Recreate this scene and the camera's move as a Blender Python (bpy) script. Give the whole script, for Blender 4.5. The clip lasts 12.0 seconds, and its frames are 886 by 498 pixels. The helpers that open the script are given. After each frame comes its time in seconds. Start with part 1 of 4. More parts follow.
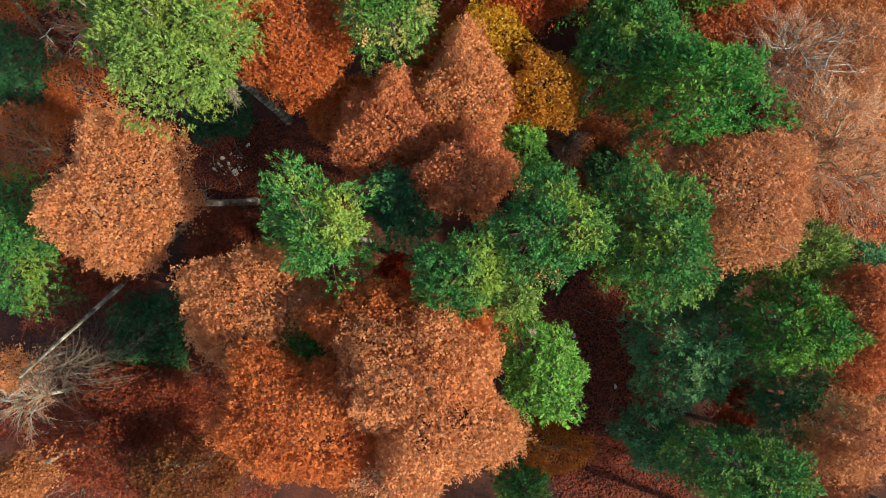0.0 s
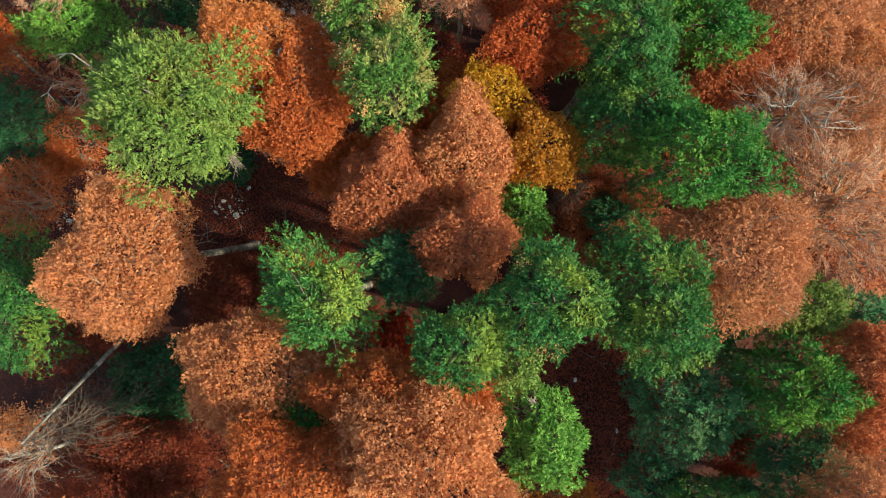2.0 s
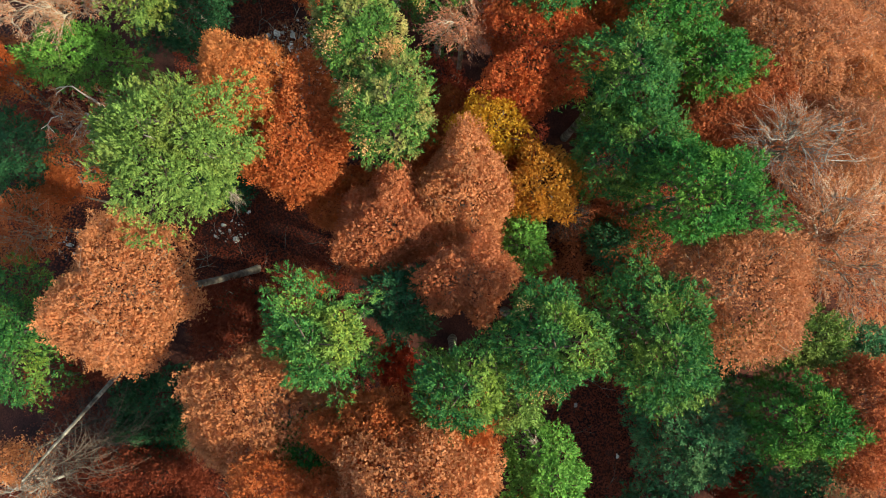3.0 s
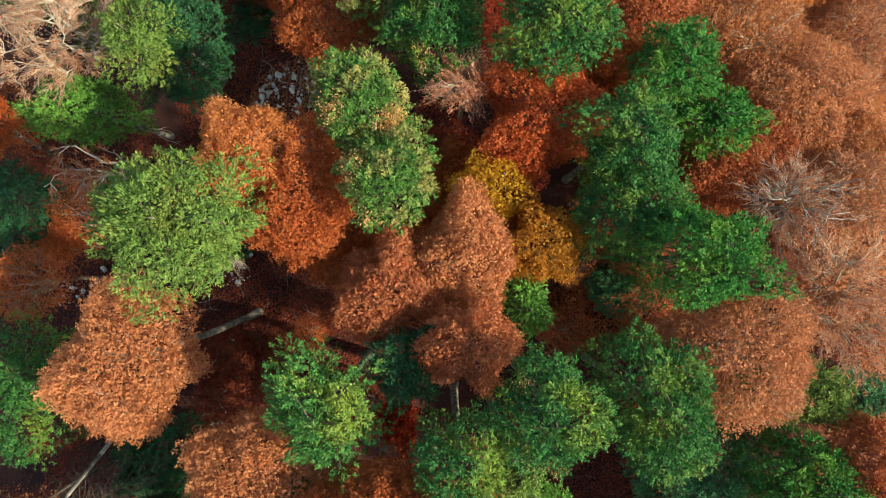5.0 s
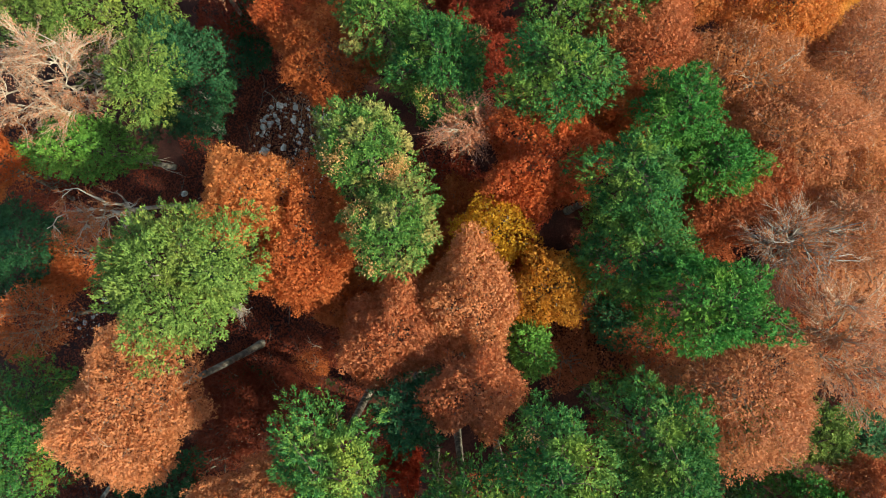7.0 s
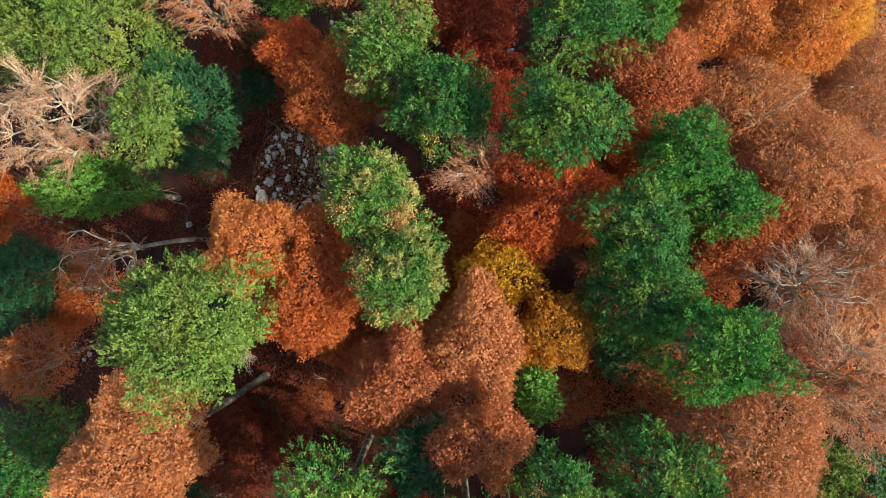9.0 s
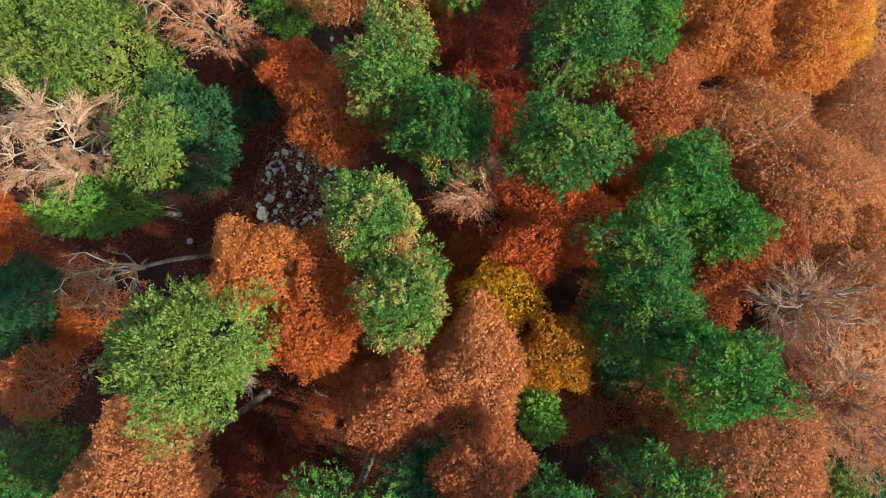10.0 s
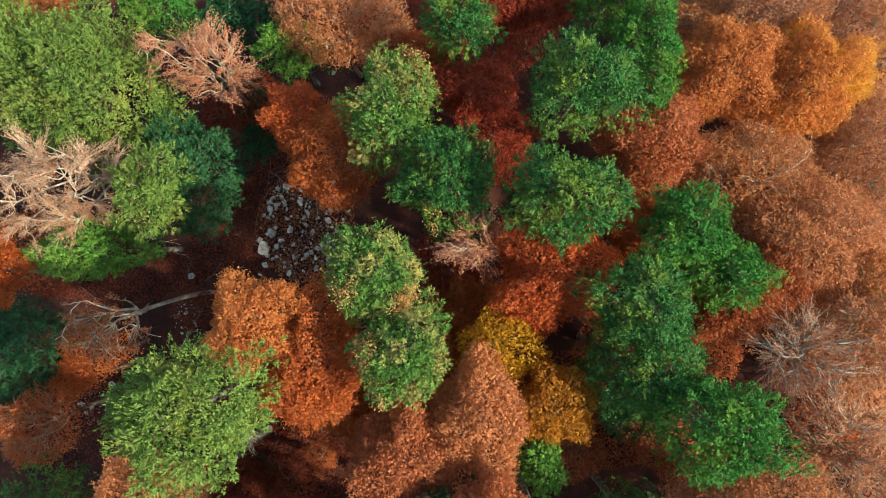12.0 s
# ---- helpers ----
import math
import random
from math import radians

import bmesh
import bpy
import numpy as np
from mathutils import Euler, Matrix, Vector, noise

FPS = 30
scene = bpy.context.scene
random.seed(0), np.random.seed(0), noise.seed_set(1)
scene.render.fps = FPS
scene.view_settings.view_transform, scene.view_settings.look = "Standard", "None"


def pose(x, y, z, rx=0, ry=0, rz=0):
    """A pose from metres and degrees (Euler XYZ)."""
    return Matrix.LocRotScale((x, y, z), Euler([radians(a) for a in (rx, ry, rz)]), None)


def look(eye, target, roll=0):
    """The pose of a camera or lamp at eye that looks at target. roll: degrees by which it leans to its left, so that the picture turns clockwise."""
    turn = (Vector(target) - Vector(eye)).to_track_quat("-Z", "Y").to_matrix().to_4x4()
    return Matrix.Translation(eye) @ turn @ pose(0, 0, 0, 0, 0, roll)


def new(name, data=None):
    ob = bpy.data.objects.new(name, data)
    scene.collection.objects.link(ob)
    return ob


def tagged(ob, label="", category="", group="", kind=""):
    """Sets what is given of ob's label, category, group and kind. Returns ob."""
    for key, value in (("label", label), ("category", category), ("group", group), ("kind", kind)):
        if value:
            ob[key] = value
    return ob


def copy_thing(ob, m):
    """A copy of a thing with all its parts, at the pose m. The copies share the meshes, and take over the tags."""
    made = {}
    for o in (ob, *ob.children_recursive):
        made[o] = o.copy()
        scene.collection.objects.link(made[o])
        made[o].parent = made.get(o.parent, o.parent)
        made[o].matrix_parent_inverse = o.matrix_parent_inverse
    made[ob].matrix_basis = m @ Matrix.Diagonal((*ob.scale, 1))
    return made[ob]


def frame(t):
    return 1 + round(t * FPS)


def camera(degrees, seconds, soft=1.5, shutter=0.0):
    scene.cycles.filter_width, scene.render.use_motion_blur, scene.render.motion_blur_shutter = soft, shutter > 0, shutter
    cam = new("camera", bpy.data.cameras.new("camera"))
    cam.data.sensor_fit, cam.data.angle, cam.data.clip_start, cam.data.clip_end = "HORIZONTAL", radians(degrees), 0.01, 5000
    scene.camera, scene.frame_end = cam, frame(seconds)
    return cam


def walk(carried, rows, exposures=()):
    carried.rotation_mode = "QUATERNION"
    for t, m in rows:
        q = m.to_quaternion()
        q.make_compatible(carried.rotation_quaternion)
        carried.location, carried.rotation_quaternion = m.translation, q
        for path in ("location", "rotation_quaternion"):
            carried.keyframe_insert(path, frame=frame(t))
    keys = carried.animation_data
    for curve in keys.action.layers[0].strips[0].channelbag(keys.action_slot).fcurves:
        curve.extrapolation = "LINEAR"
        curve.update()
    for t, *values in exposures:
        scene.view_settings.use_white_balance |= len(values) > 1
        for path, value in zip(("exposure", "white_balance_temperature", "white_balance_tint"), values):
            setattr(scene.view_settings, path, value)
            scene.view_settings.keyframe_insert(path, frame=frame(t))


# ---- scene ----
cam = camera(66.0, 12.0, soft=1.0)
# seconds, eye x y z, turns about x y z in degrees (all zero looks straight down)
ROWS = [
    (0, -0.161, -0.981, 59.65, 1.443, -0.18, 0.491),
    (0.5, -0.157, -0.268, 59.682, 1.473, -0.169, 0.455),
    (1, -0.141, 0.614, 59.739, 1.52, -0.132, 0.41),
    (1.5, -0.111, 1.504, 59.774, 1.54, -0.068, 0.342),
    (2, -0.076, 2.464, 59.809, 1.607, -0.0, 0.278),
    (2.5, -0.106, 3.408, 59.82, 1.595, 0.0, 0.201),
    (3, -0.141, 4.465, 59.85, 1.65, -0.04, 0.192),
    (5, -0.184, 8.128, 60.085, 1.626, 0.055, 0.017),
    (5.5, -0.231, 8.795, 60.135, 1.649, 0.042, -0.022),
    (6, -0.289, 9.493, 60.163, 1.633, 0.036, -0.092),
    (6.5, -0.383, 10.08, 60.183, 1.666, 0.004, -0.112),
    (7, -0.461, 10.661, 60.19, 1.747, -0.05, -0.133),
    (9, -0.712, 13.084, 60.189, 2.004, 0.098, -0.228),
    (9.5, -0.774, 13.619, 60.232, 2.154, 0.076, -0.257),
    (10, -0.883, 14.224, 60.248, 2.284, 0.008, -0.318),
    (10.5, -0.903, 14.819, 60.273, 2.354, 0.007, -0.333),
    (11, -0.888, 15.672, 60.305, 2.284, 0.026, -0.346),
    (11.5, -0.864, 16.461, 60.336, 2.262, 0.066, -0.365),
    (12, -0.836, 17.171, 60.378, 2.4, 0.134, -0.374),
]
walk(cam, [(t, pose(x, y, z, rx, ry, rz)) for t, x, y, z, rx, ry, rz in ROWS], exposures=[(0.0, 1.2, 7400, 0), (12.0, 1.2, 7400, 0)])

# ---- light: low autumn sun over a clear sky ----
SUN_TO = Vector((0.95, -0.30, 0.0)).normalized()
SUN_UP = radians(40)
world = bpy.data.worlds.new("world")
scene.world = world
world.use_nodes = True
sky = world.node_tree.nodes.new("ShaderNodeTexSky")
sky.sky_type, sky.sun_disc = "NISHITA", False
sky.sun_elevation, sky.sun_rotation = SUN_UP, math.atan2(SUN_TO.x, SUN_TO.y)
world.node_tree.links.new(sky.outputs[0], world.node_tree.nodes["Background"].inputs[0])
world.node_tree.nodes["Background"].inputs[1].default_value = 0.15
sun_data = bpy.data.lights.new("sun", "SUN")
sun_data.energy, sun_data.angle, sun_data.color = 3.9, radians(1.5), (1.0, 0.92, 0.80)
sun = new("sun", sun_data)
toward = Vector((SUN_TO.x * math.cos(SUN_UP), SUN_TO.y * math.cos(SUN_UP), math.sin(SUN_UP)))
sun.matrix_world = look(toward * 200, (0, 0, 0))


# ---- materials ----
def node_material(name, rough=0.8):
    m = bpy.data.materials.new(name)
    m.use_nodes = True
    t = m.node_tree
    b = t.nodes["Principled BSDF"]
    b.inputs["Roughness"].default_value = rough
    b.inputs["Specular IOR Level"].default_value = 0.12
    return m, t, b


def ramp(t, colours):
    r = t.nodes.new("ShaderNodeValToRGB")
    e = r.color_ramp.elements
    while len(e) < len(colours):
        e.new(0.5)
    for i, c in enumerate(colours):
        e[i].position = i / (len(colours) - 1)
        e[i].color = (*c, 1)
    return r


def noise_node(t, scale, detail=3.0, out="Object"):
    co = t.nodes.new("ShaderNodeTexCoord")
    n = t.nodes.new("ShaderNodeTexNoise")
    n.inputs["Scale"].default_value, n.inputs["Detail"].default_value = scale, detail
    t.links.new(co.outputs[out], n.inputs["Vector"])
    return n


def mix_colour(t, kind, fac, a, b):
    m = t.nodes.new("ShaderNodeMix")
    m.data_type, m.blend_type = "RGBA", kind
    if isinstance(fac, float):
        m.inputs[0].default_value = fac
    else:
        t.links.new(fac, m.inputs[0])
    t.links.new(a, m.inputs[6])
    if isinstance(b, tuple):
        m.inputs[7].default_value = (*b, 1)
    else:
        t.links.new(b, m.inputs[7])
    return m.outputs[2]


def leaf_material(name, colours, patch, through_leaf=0.3, patch_scale=0.35):
    """Leaves: each one a shade of its own, whole boughs turning to the patch colour, some light let through."""
    m, t, b = node_material(name, 0.6)
    geo = t.nodes.new("ShaderNodeNewGeometry")
    calm = 0.55 if "needles" in name else 0.75
    r = ramp(t, [tuple(m0 + (c0 - m0) * calm for c0, m0 in zip(c, colours[1])) for c in colours])
    t.links.new(geo.outputs["Random Per Island"], r.inputs[0])
    n = noise_node(t, patch_scale, 2.0)
    mask = ramp(t, [(0, 0, 0), (0, 0, 0), (1, 1, 1)])
    mask.color_ramp.elements[1].position, mask.color_ramp.elements[2].position = 0.48, 0.68
    t.links.new(n.outputs[0], mask.inputs[0])
    colour = mix_colour(t, "MIX", mask.outputs[0], r.outputs[0], patch)
    tone = noise_node(t, 2.2, 2.0)
    low, high = (0.55, 1.35) if "needles" in name else (0.72, 1.22)
    shade = ramp(t, [(low, low, low), (high, high, high)])
    shade.color_ramp.elements[0].position, shade.color_ramp.elements[1].position = 0.28, 0.72
    t.links.new(tone.outputs[0], shade.inputs[0])
    colour = mix_colour(t, "MULTIPLY", 1.0, colour, shade.outputs[0])
    t.links.new(colour, b.inputs["Base Color"])
    tr = t.nodes.new("ShaderNodeBsdfTranslucent")
    t.links.new(colour, tr.inputs[0])
    mx = t.nodes.new("ShaderNodeMixShader")
    mx.inputs[0].default_value = through_leaf
    t.links.new(b.outputs[0], mx.inputs[1])
    t.links.new(tr.outputs[0], mx.inputs[2])
    t.links.new(mx.outputs[0], t.nodes["Material Output"].inputs[0])
    return m


def bark_material(name, a, b2, c, scale=3.0):
    m, t, b = node_material(name, 0.9)
    n = noise_node(t, scale, 6.0)
    r = ramp(t, [a, b2, c])
    r.color_ramp.elements[0].position, r.color_ramp.elements[2].position = 0.3, 0.7
    t.links.new(n.outputs[0], r.inputs[0])
    t.links.new(r.outputs[0], b.inputs["Base Color"])
    bump = t.nodes.new("ShaderNodeBump")
    bump.inputs["Strength"].default_value, bump.inputs["Distance"].default_value = 0.6, 0.03
    n2 = noise_node(t, scale * 6, 4.0)
    t.links.new(n2.outputs[0], bump.inputs["Height"])
    t.links.new(bump.outputs[0], b.inputs["Normal"])
    return m


LEAF = {
    # needles
    "light": leaf_material("needles_light_green", [(0.050, 0.104, 0.024), (0.108, 0.187, 0.039), (0.208, 0.285, 0.068)], (0.190, 0.228, 0.050), 0.14),
    "mid": leaf_material("needles_green", [(0.010, 0.062, 0.022), (0.026, 0.114, 0.029), (0.105, 0.229, 0.039)], (0.145, 0.220, 0.036), 0.14),
    "deep": leaf_material("needles_deep_green", [(0.013, 0.081, 0.021), (0.031, 0.142, 0.025), (0.077, 0.224, 0.035)], (0.094, 0.203, 0.028), 0.14),
    "dark": leaf_material("needles_dark_green", [(0.012, 0.061, 0.030), (0.024, 0.096, 0.039), (0.053, 0.132, 0.049)], (0.031, 0.102, 0.039), 0.14),
    "star": leaf_material("needles_green_yellow_tips", [(0.015, 0.077, 0.030), (0.042, 0.152, 0.035), (0.142, 0.279, 0.049)], (0.190, 0.260, 0.045), 0.14),
    "olive": leaf_material("needles_olive_tips", [(0.024, 0.087, 0.023), (0.065, 0.163, 0.033), (0.177, 0.294, 0.054)], (0.29, 0.245, 0.080), 0.14, 0.55),
    "blue": leaf_material("needles_blue_green", [(0.018, 0.096, 0.048), (0.042, 0.156, 0.064), (0.122, 0.244, 0.092)], (0.105, 0.192, 0.072), 0.14),
    "bright": leaf_material("needles_bright_green", [(0.041, 0.132, 0.030), (0.094, 0.239, 0.039), (0.189, 0.355, 0.064)], (0.153, 0.285, 0.049), 0.14),
    # broad leaves
    "orange": leaf_material("leaves_orange", [(0.439, 0.149, 0.046), (0.541, 0.198, 0.068), (0.653, 0.277, 0.108)], (0.592, 0.230, 0.083), 0.50),
    "gold": leaf_material("leaves_gold", [(0.50, 0.175, 0.05), (0.57, 0.215, 0.065), (0.64, 0.28, 0.09)], (0.68, 0.37, 0.06), 0.50, 0.22),
    "rust": leaf_material("leaves_rust", [(0.405, 0.105, 0.035), (0.469, 0.127, 0.042), (0.549, 0.180, 0.066)], (0.530, 0.174, 0.061), 0.50),
    "copper": leaf_material("leaves_copper", [(0.428, 0.169, 0.074), (0.520, 0.209, 0.093), (0.632, 0.294, 0.144)], (0.551, 0.213, 0.090), 0.45),
    "copperred": leaf_material("leaves_copper_red", [(0.377, 0.123, 0.054), (0.469, 0.160, 0.072), (0.571, 0.235, 0.119)], (0.459, 0.139, 0.060), 0.45),
    "orangered": leaf_material("leaves_orange_red", [(0.399, 0.088, 0.027), (0.459, 0.107, 0.031), (0.532, 0.148, 0.044)], (0.459, 0.149, 0.041), 0.50),
    "red": leaf_material("leaves_red", [(0.285, 0.033, 0.018), (0.33, 0.04, 0.02), (0.389, 0.066, 0.026)], (0.30, 0.05, 0.02), 0.50),
    "crimson": leaf_material("leaves_crimson", [(0.408, 0.081, 0.031), (0.510, 0.117, 0.041), (0.612, 0.177, 0.064)], (0.530, 0.134, 0.043), 0.50),
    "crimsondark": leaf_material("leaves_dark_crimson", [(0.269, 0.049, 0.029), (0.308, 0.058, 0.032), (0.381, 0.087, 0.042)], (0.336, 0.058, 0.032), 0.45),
    # maroon and umber: dark leaf colours, with understory shade darkened into them
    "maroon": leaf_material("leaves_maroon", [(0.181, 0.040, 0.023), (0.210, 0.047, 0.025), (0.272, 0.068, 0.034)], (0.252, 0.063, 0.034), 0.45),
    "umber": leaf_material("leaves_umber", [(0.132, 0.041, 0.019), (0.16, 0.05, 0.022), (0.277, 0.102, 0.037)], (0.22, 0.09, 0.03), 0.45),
    "brown": leaf_material("leaves_brown", [(0.335, 0.127, 0.053), (0.421, 0.164, 0.071), (0.529, 0.233, 0.105)], (0.443, 0.164, 0.063), 0.45),
    "redbrown": leaf_material("leaves_red_brown", [(0.336, 0.099, 0.042), (0.389, 0.115, 0.048), (0.473, 0.160, 0.072)], (0.410, 0.115, 0.048), 0.45),
    "tan": leaf_material("leaves_tan", [(0.396, 0.154, 0.077), (0.456, 0.178, 0.090), (0.559, 0.252, 0.134)], (0.477, 0.201, 0.088), 0.45),
    "tanbrown": leaf_material("leaves_tan_brown", [(0.371, 0.144, 0.067), (0.456, 0.183, 0.089), (0.562, 0.260, 0.131)], (0.466, 0.191, 0.082), 0.45),
    "tangrey": leaf_material("leaves_grey_brown", [(0.371, 0.157, 0.081), (0.42, 0.18, 0.095), (0.505, 0.245, 0.134)], (0.42, 0.18, 0.09), 0.45),
    "yellow": leaf_material("leaves_yellow", [(0.46, 0.23, 0.026), (0.56, 0.31, 0.032), (0.68, 0.42, 0.065)], (0.5, 0.22, 0.025), 0.55),
    "ochre": leaf_material("leaves_ochre", [(0.4, 0.16, 0.025), (0.5, 0.225, 0.035), (0.6, 0.3, 0.06)], (0.46, 0.17, 0.03), 0.55),
    # shaded copy of ochre: the shade is put into the leaf colour
    "ochreshaded": leaf_material("leaves_ochre_shaded", [(0.338, 0.103, 0.016), (0.38, 0.12, 0.018), (0.432, 0.159, 0.026)], (0.32, 0.08, 0.02), 0.50),
    "pale": leaf_material("leaves_pale_dry", [(0.42, 0.182, 0.103), (0.49, 0.222, 0.128), (0.57, 0.29, 0.18)], (0.46, 0.175, 0.085), 0.45),
    "grey": leaf_material("leaves_few_brown", [(0.358, 0.123, 0.053), (0.4, 0.14, 0.06), (0.452, 0.179, 0.073)], (0.34, 0.11, 0.05), 0.45),
    "pink": leaf_material("leaves_pinkish_dry", [(0.40, 0.16, 0.085), (0.50, 0.21, 0.12), (0.58, 0.28, 0.17)], (0.46, 0.18, 0.09), 0.45),
    "deadbrown": leaf_material("dead_needles", [(0.10, 0.06, 0.04), (0.16, 0.10, 0.07), (0.22, 0.15, 0.10)], (0.14, 0.08, 0.05), 0.2),
}
CONE = leaf_material("cone_scales_orange", [(0.42, 0.22, 0.08), (0.55, 0.31, 0.13), (0.64, 0.40, 0.20)], (0.48, 0.30, 0.11), 0.3)
BARK_FIR = bark_material("bark_fir", (0.05, 0.045, 0.04), (0.15, 0.14, 0.115), (0.42, 0.39, 0.32), 2.0)
BARK_BEECH = bark_material("bark_beech", (0.07, 0.06, 0.05), (0.16, 0.14, 0.115), (0.32, 0.29, 0.24), 1.6)
BARK_PALE = bark_material("bark_pale", (0.22, 0.18, 0.135), (0.38, 0.32, 0.25), (0.54, 0.47, 0.38), 1.6)
BARK_TAN = bark_material("bark_tan", (0.20, 0.155, 0.115), (0.33, 0.26, 0.19), (0.47, 0.39, 0.29), 1.6)
BARK_GREY = bark_material("bark_grey", (0.16, 0.15, 0.13), (0.27, 0.25, 0.22), (0.38, 0.37, 0.33), 1.6)
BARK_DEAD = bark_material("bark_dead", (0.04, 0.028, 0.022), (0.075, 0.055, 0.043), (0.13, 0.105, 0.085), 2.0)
TWIG_PALE = bark_material("twig_pale", (0.28, 0.19, 0.13), (0.42, 0.30, 0.21), (0.56, 0.43, 0.32), 2.0)
TWIG_GREY = bark_material("twig_grey", (0.19, 0.15, 0.12), (0.31, 0.25, 0.20), (0.42, 0.36, 0.30), 2.0)
TWIG_PINK = bark_material("twig_pinkish", (0.30, 0.15, 0.10), (0.44, 0.24, 0.17), (0.56, 0.35, 0.26), 2.0)
TWIG = bark_material("twig_brown", (0.16, 0.09, 0.06), (0.25, 0.15, 0.10), (0.36, 0.24, 0.17), 2.0)


TWIG_OF = {"grey": TWIG_GREY, "pale": TWIG_PALE, "pink": TWIG_PINK, "tan": TWIG_PALE, "deadbrown": BARK_DEAD}


# ---- geometry ----
def mesh_of(name, verts, quads, material, smooth=False):
    me = bpy.data.meshes.new(name)
    verts = np.asarray(verts, dtype=np.float32).reshape(-1, 3)
    quads = np.asarray(quads, dtype=np.int32).reshape(-1, 4)
    me.vertices.add(len(verts))
    me.vertices.foreach_set("co", verts.ravel())
    me.loops.add(quads.size)
    me.loops.foreach_set("vertex_index", quads.ravel())
    me.polygons.add(len(quads))
    me.polygons.foreach_set("loop_start", np.arange(0, quads.size, 4, dtype=np.int32))
    me.polygons.foreach_set("use_smooth", np.full(len(quads), smooth))
    me.materials.append(material)
    me.update(calc_edges=True)
    return me


def leaf_mesh(name, verts, material):
    """Three corners to a leaf."""
    me = bpy.data.meshes.new(name)
    verts = np.asarray(verts, dtype=np.float32).reshape(-1, 3)
    n = len(verts)
    me.vertices.add(n)
    me.vertices.foreach_set("co", verts.ravel())
    me.loops.add(n)
    me.loops.foreach_set("vertex_index", np.arange(n, dtype=np.int32))
    me.polygons.add(n // 3)
    me.polygons.foreach_set("loop_start", np.arange(0, n, 3, dtype=np.int32))
    me.materials.append(material)
    me.update(calc_edges=True)
    return me


def blades(p, axis, normal, length, width):
    """A pointed leaf or needle spray for each point."""
    axis = unit(axis)
    side = unit(np.cross(axis, normal))
    length, width = np.asarray(length).reshape(-1, 1), np.asarray(width).reshape(-1, 1)
    return np.stack([p - axis * length * 0.4 + side * width / 2, p - axis * length * 0.4 - side * width / 2, p + axis * length * 0.6], 1)


def part(name, me, parent, label="", kind=""):
    ob = new(name, me)
    ob.parent = parent
    return tagged(ob, label, kind=kind)


def thing(name, place, label, category, group=""):
    ob = new(name)
    ob.empty_display_size = 0.3
    ob.matrix_basis = Matrix.Translation(place)
    return tagged(ob, label, category, group)


def unit(v):
    return v / np.maximum(np.linalg.norm(v, axis=-1, keepdims=True), 1e-9)


def cards(p, axis, normal, length, width, fold=0.25):
    """A leaf for each point: a diamond, folded along its middle."""
    axis = unit(axis)
    side = unit(np.cross(axis, normal))
    n = np.cross(side, axis)
    length, width = np.asarray(length).reshape(-1, 1), np.asarray(width).reshape(-1, 1)
    a = p - axis * length / 2
    b = p + side * width / 2 - n * width * fold + axis * length * 0.08
    c = p + axis * length / 2
    d = p - side * width / 2 - n * width * fold + axis * length * 0.08
    v = np.stack([a, b, c, d], 1).reshape(-1, 3)
    return v, np.arange(len(v)).reshape(-1, 4)


def tubes(lines, radii, sides=5):
    """Round bars along polylines: lines is (n, k, 3), radii (n, k)."""
    lines, radii = np.asarray(lines, float), np.asarray(radii, float)
    n, k, _ = lines.shape
    d = np.gradient(lines, axis=1)
    d = unit(d)
    ref = np.where(np.abs(d[..., 2:3]) > 0.9, np.array([1.0, 0, 0]), np.array([0, 0, 1.0]))
    u = unit(np.cross(d, ref))
    w = np.cross(d, u)
    ang = np.arange(sides) * 2 * np.pi / sides
    ring = u[:, :, None] * np.cos(ang)[:, None] + w[:, :, None] * np.sin(ang)[:, None]
    v = (lines[:, :, None] + ring * radii[:, :, None, None]).reshape(-1, 3)
    i, j, s = np.meshgrid(np.arange(n), np.arange(k - 1), np.arange(sides), indexing="ij")
    base = (i * k + j) * sides
    nx = (s + 1) % sides
    q = np.stack([base + s, base + nx, base + sides + nx, base + sides + s], -1).reshape(-1, 4)
    return v, q


def ground_z(x, y):
    return 3.0 + 0.06 * x - 0.10 * y


SEED = [100]


def fresh():
    SEED[0] += 1
    return np.random.default_rng(SEED[0])


def outline(rng, n=5, amp=0.16):
    """An uneven crown outline: a radius factor for each azimuth."""
    ph, am = rng.uniform(0, 6.283, n), rng.uniform(0.3, 1.0, n) * amp / np.arange(1, n + 1) ** 0.4
    return lambda a: 1 + sum(am[i] * np.cos((i + 2) * a + ph[i]) for i in range(n))


def turned(v, rx, ry, rot):
    """From a round crown of radius 1 to an ellipse turned by rot degrees."""
    c, s = math.cos(radians(rot)), math.sin(radians(rot))
    x, y = v[..., 0] * rx, v[..., 1] * ry
    return np.stack([x * c - y * s, x * s + y * c, v[..., 2]], -1)


def trunk_line(rng, height, lean=0.3, k=9, root=(0.0, 0.0), share=1.0):
    """A trunk from its root, which may stand off to a side, up to that share of the tree's height."""
    s = np.linspace(0, 1, k)
    sway = rng.uniform(-lean, lean, 2)
    wob = rng.uniform(0, 6.28)
    off = np.clip(1 - s * share, 0, 1)
    return np.stack([sway[0] * s * (1 - s) * 4 + 0.08 * np.sin(5 * s + wob) * s + root[0] * off, sway[1] * s * (1 - s) * 4 + root[1] * off, s * height], -1)


def root_of(x, y, foot):
    return (foot[0] - x, foot[1] - y) if foot else (0.0, 0.0)


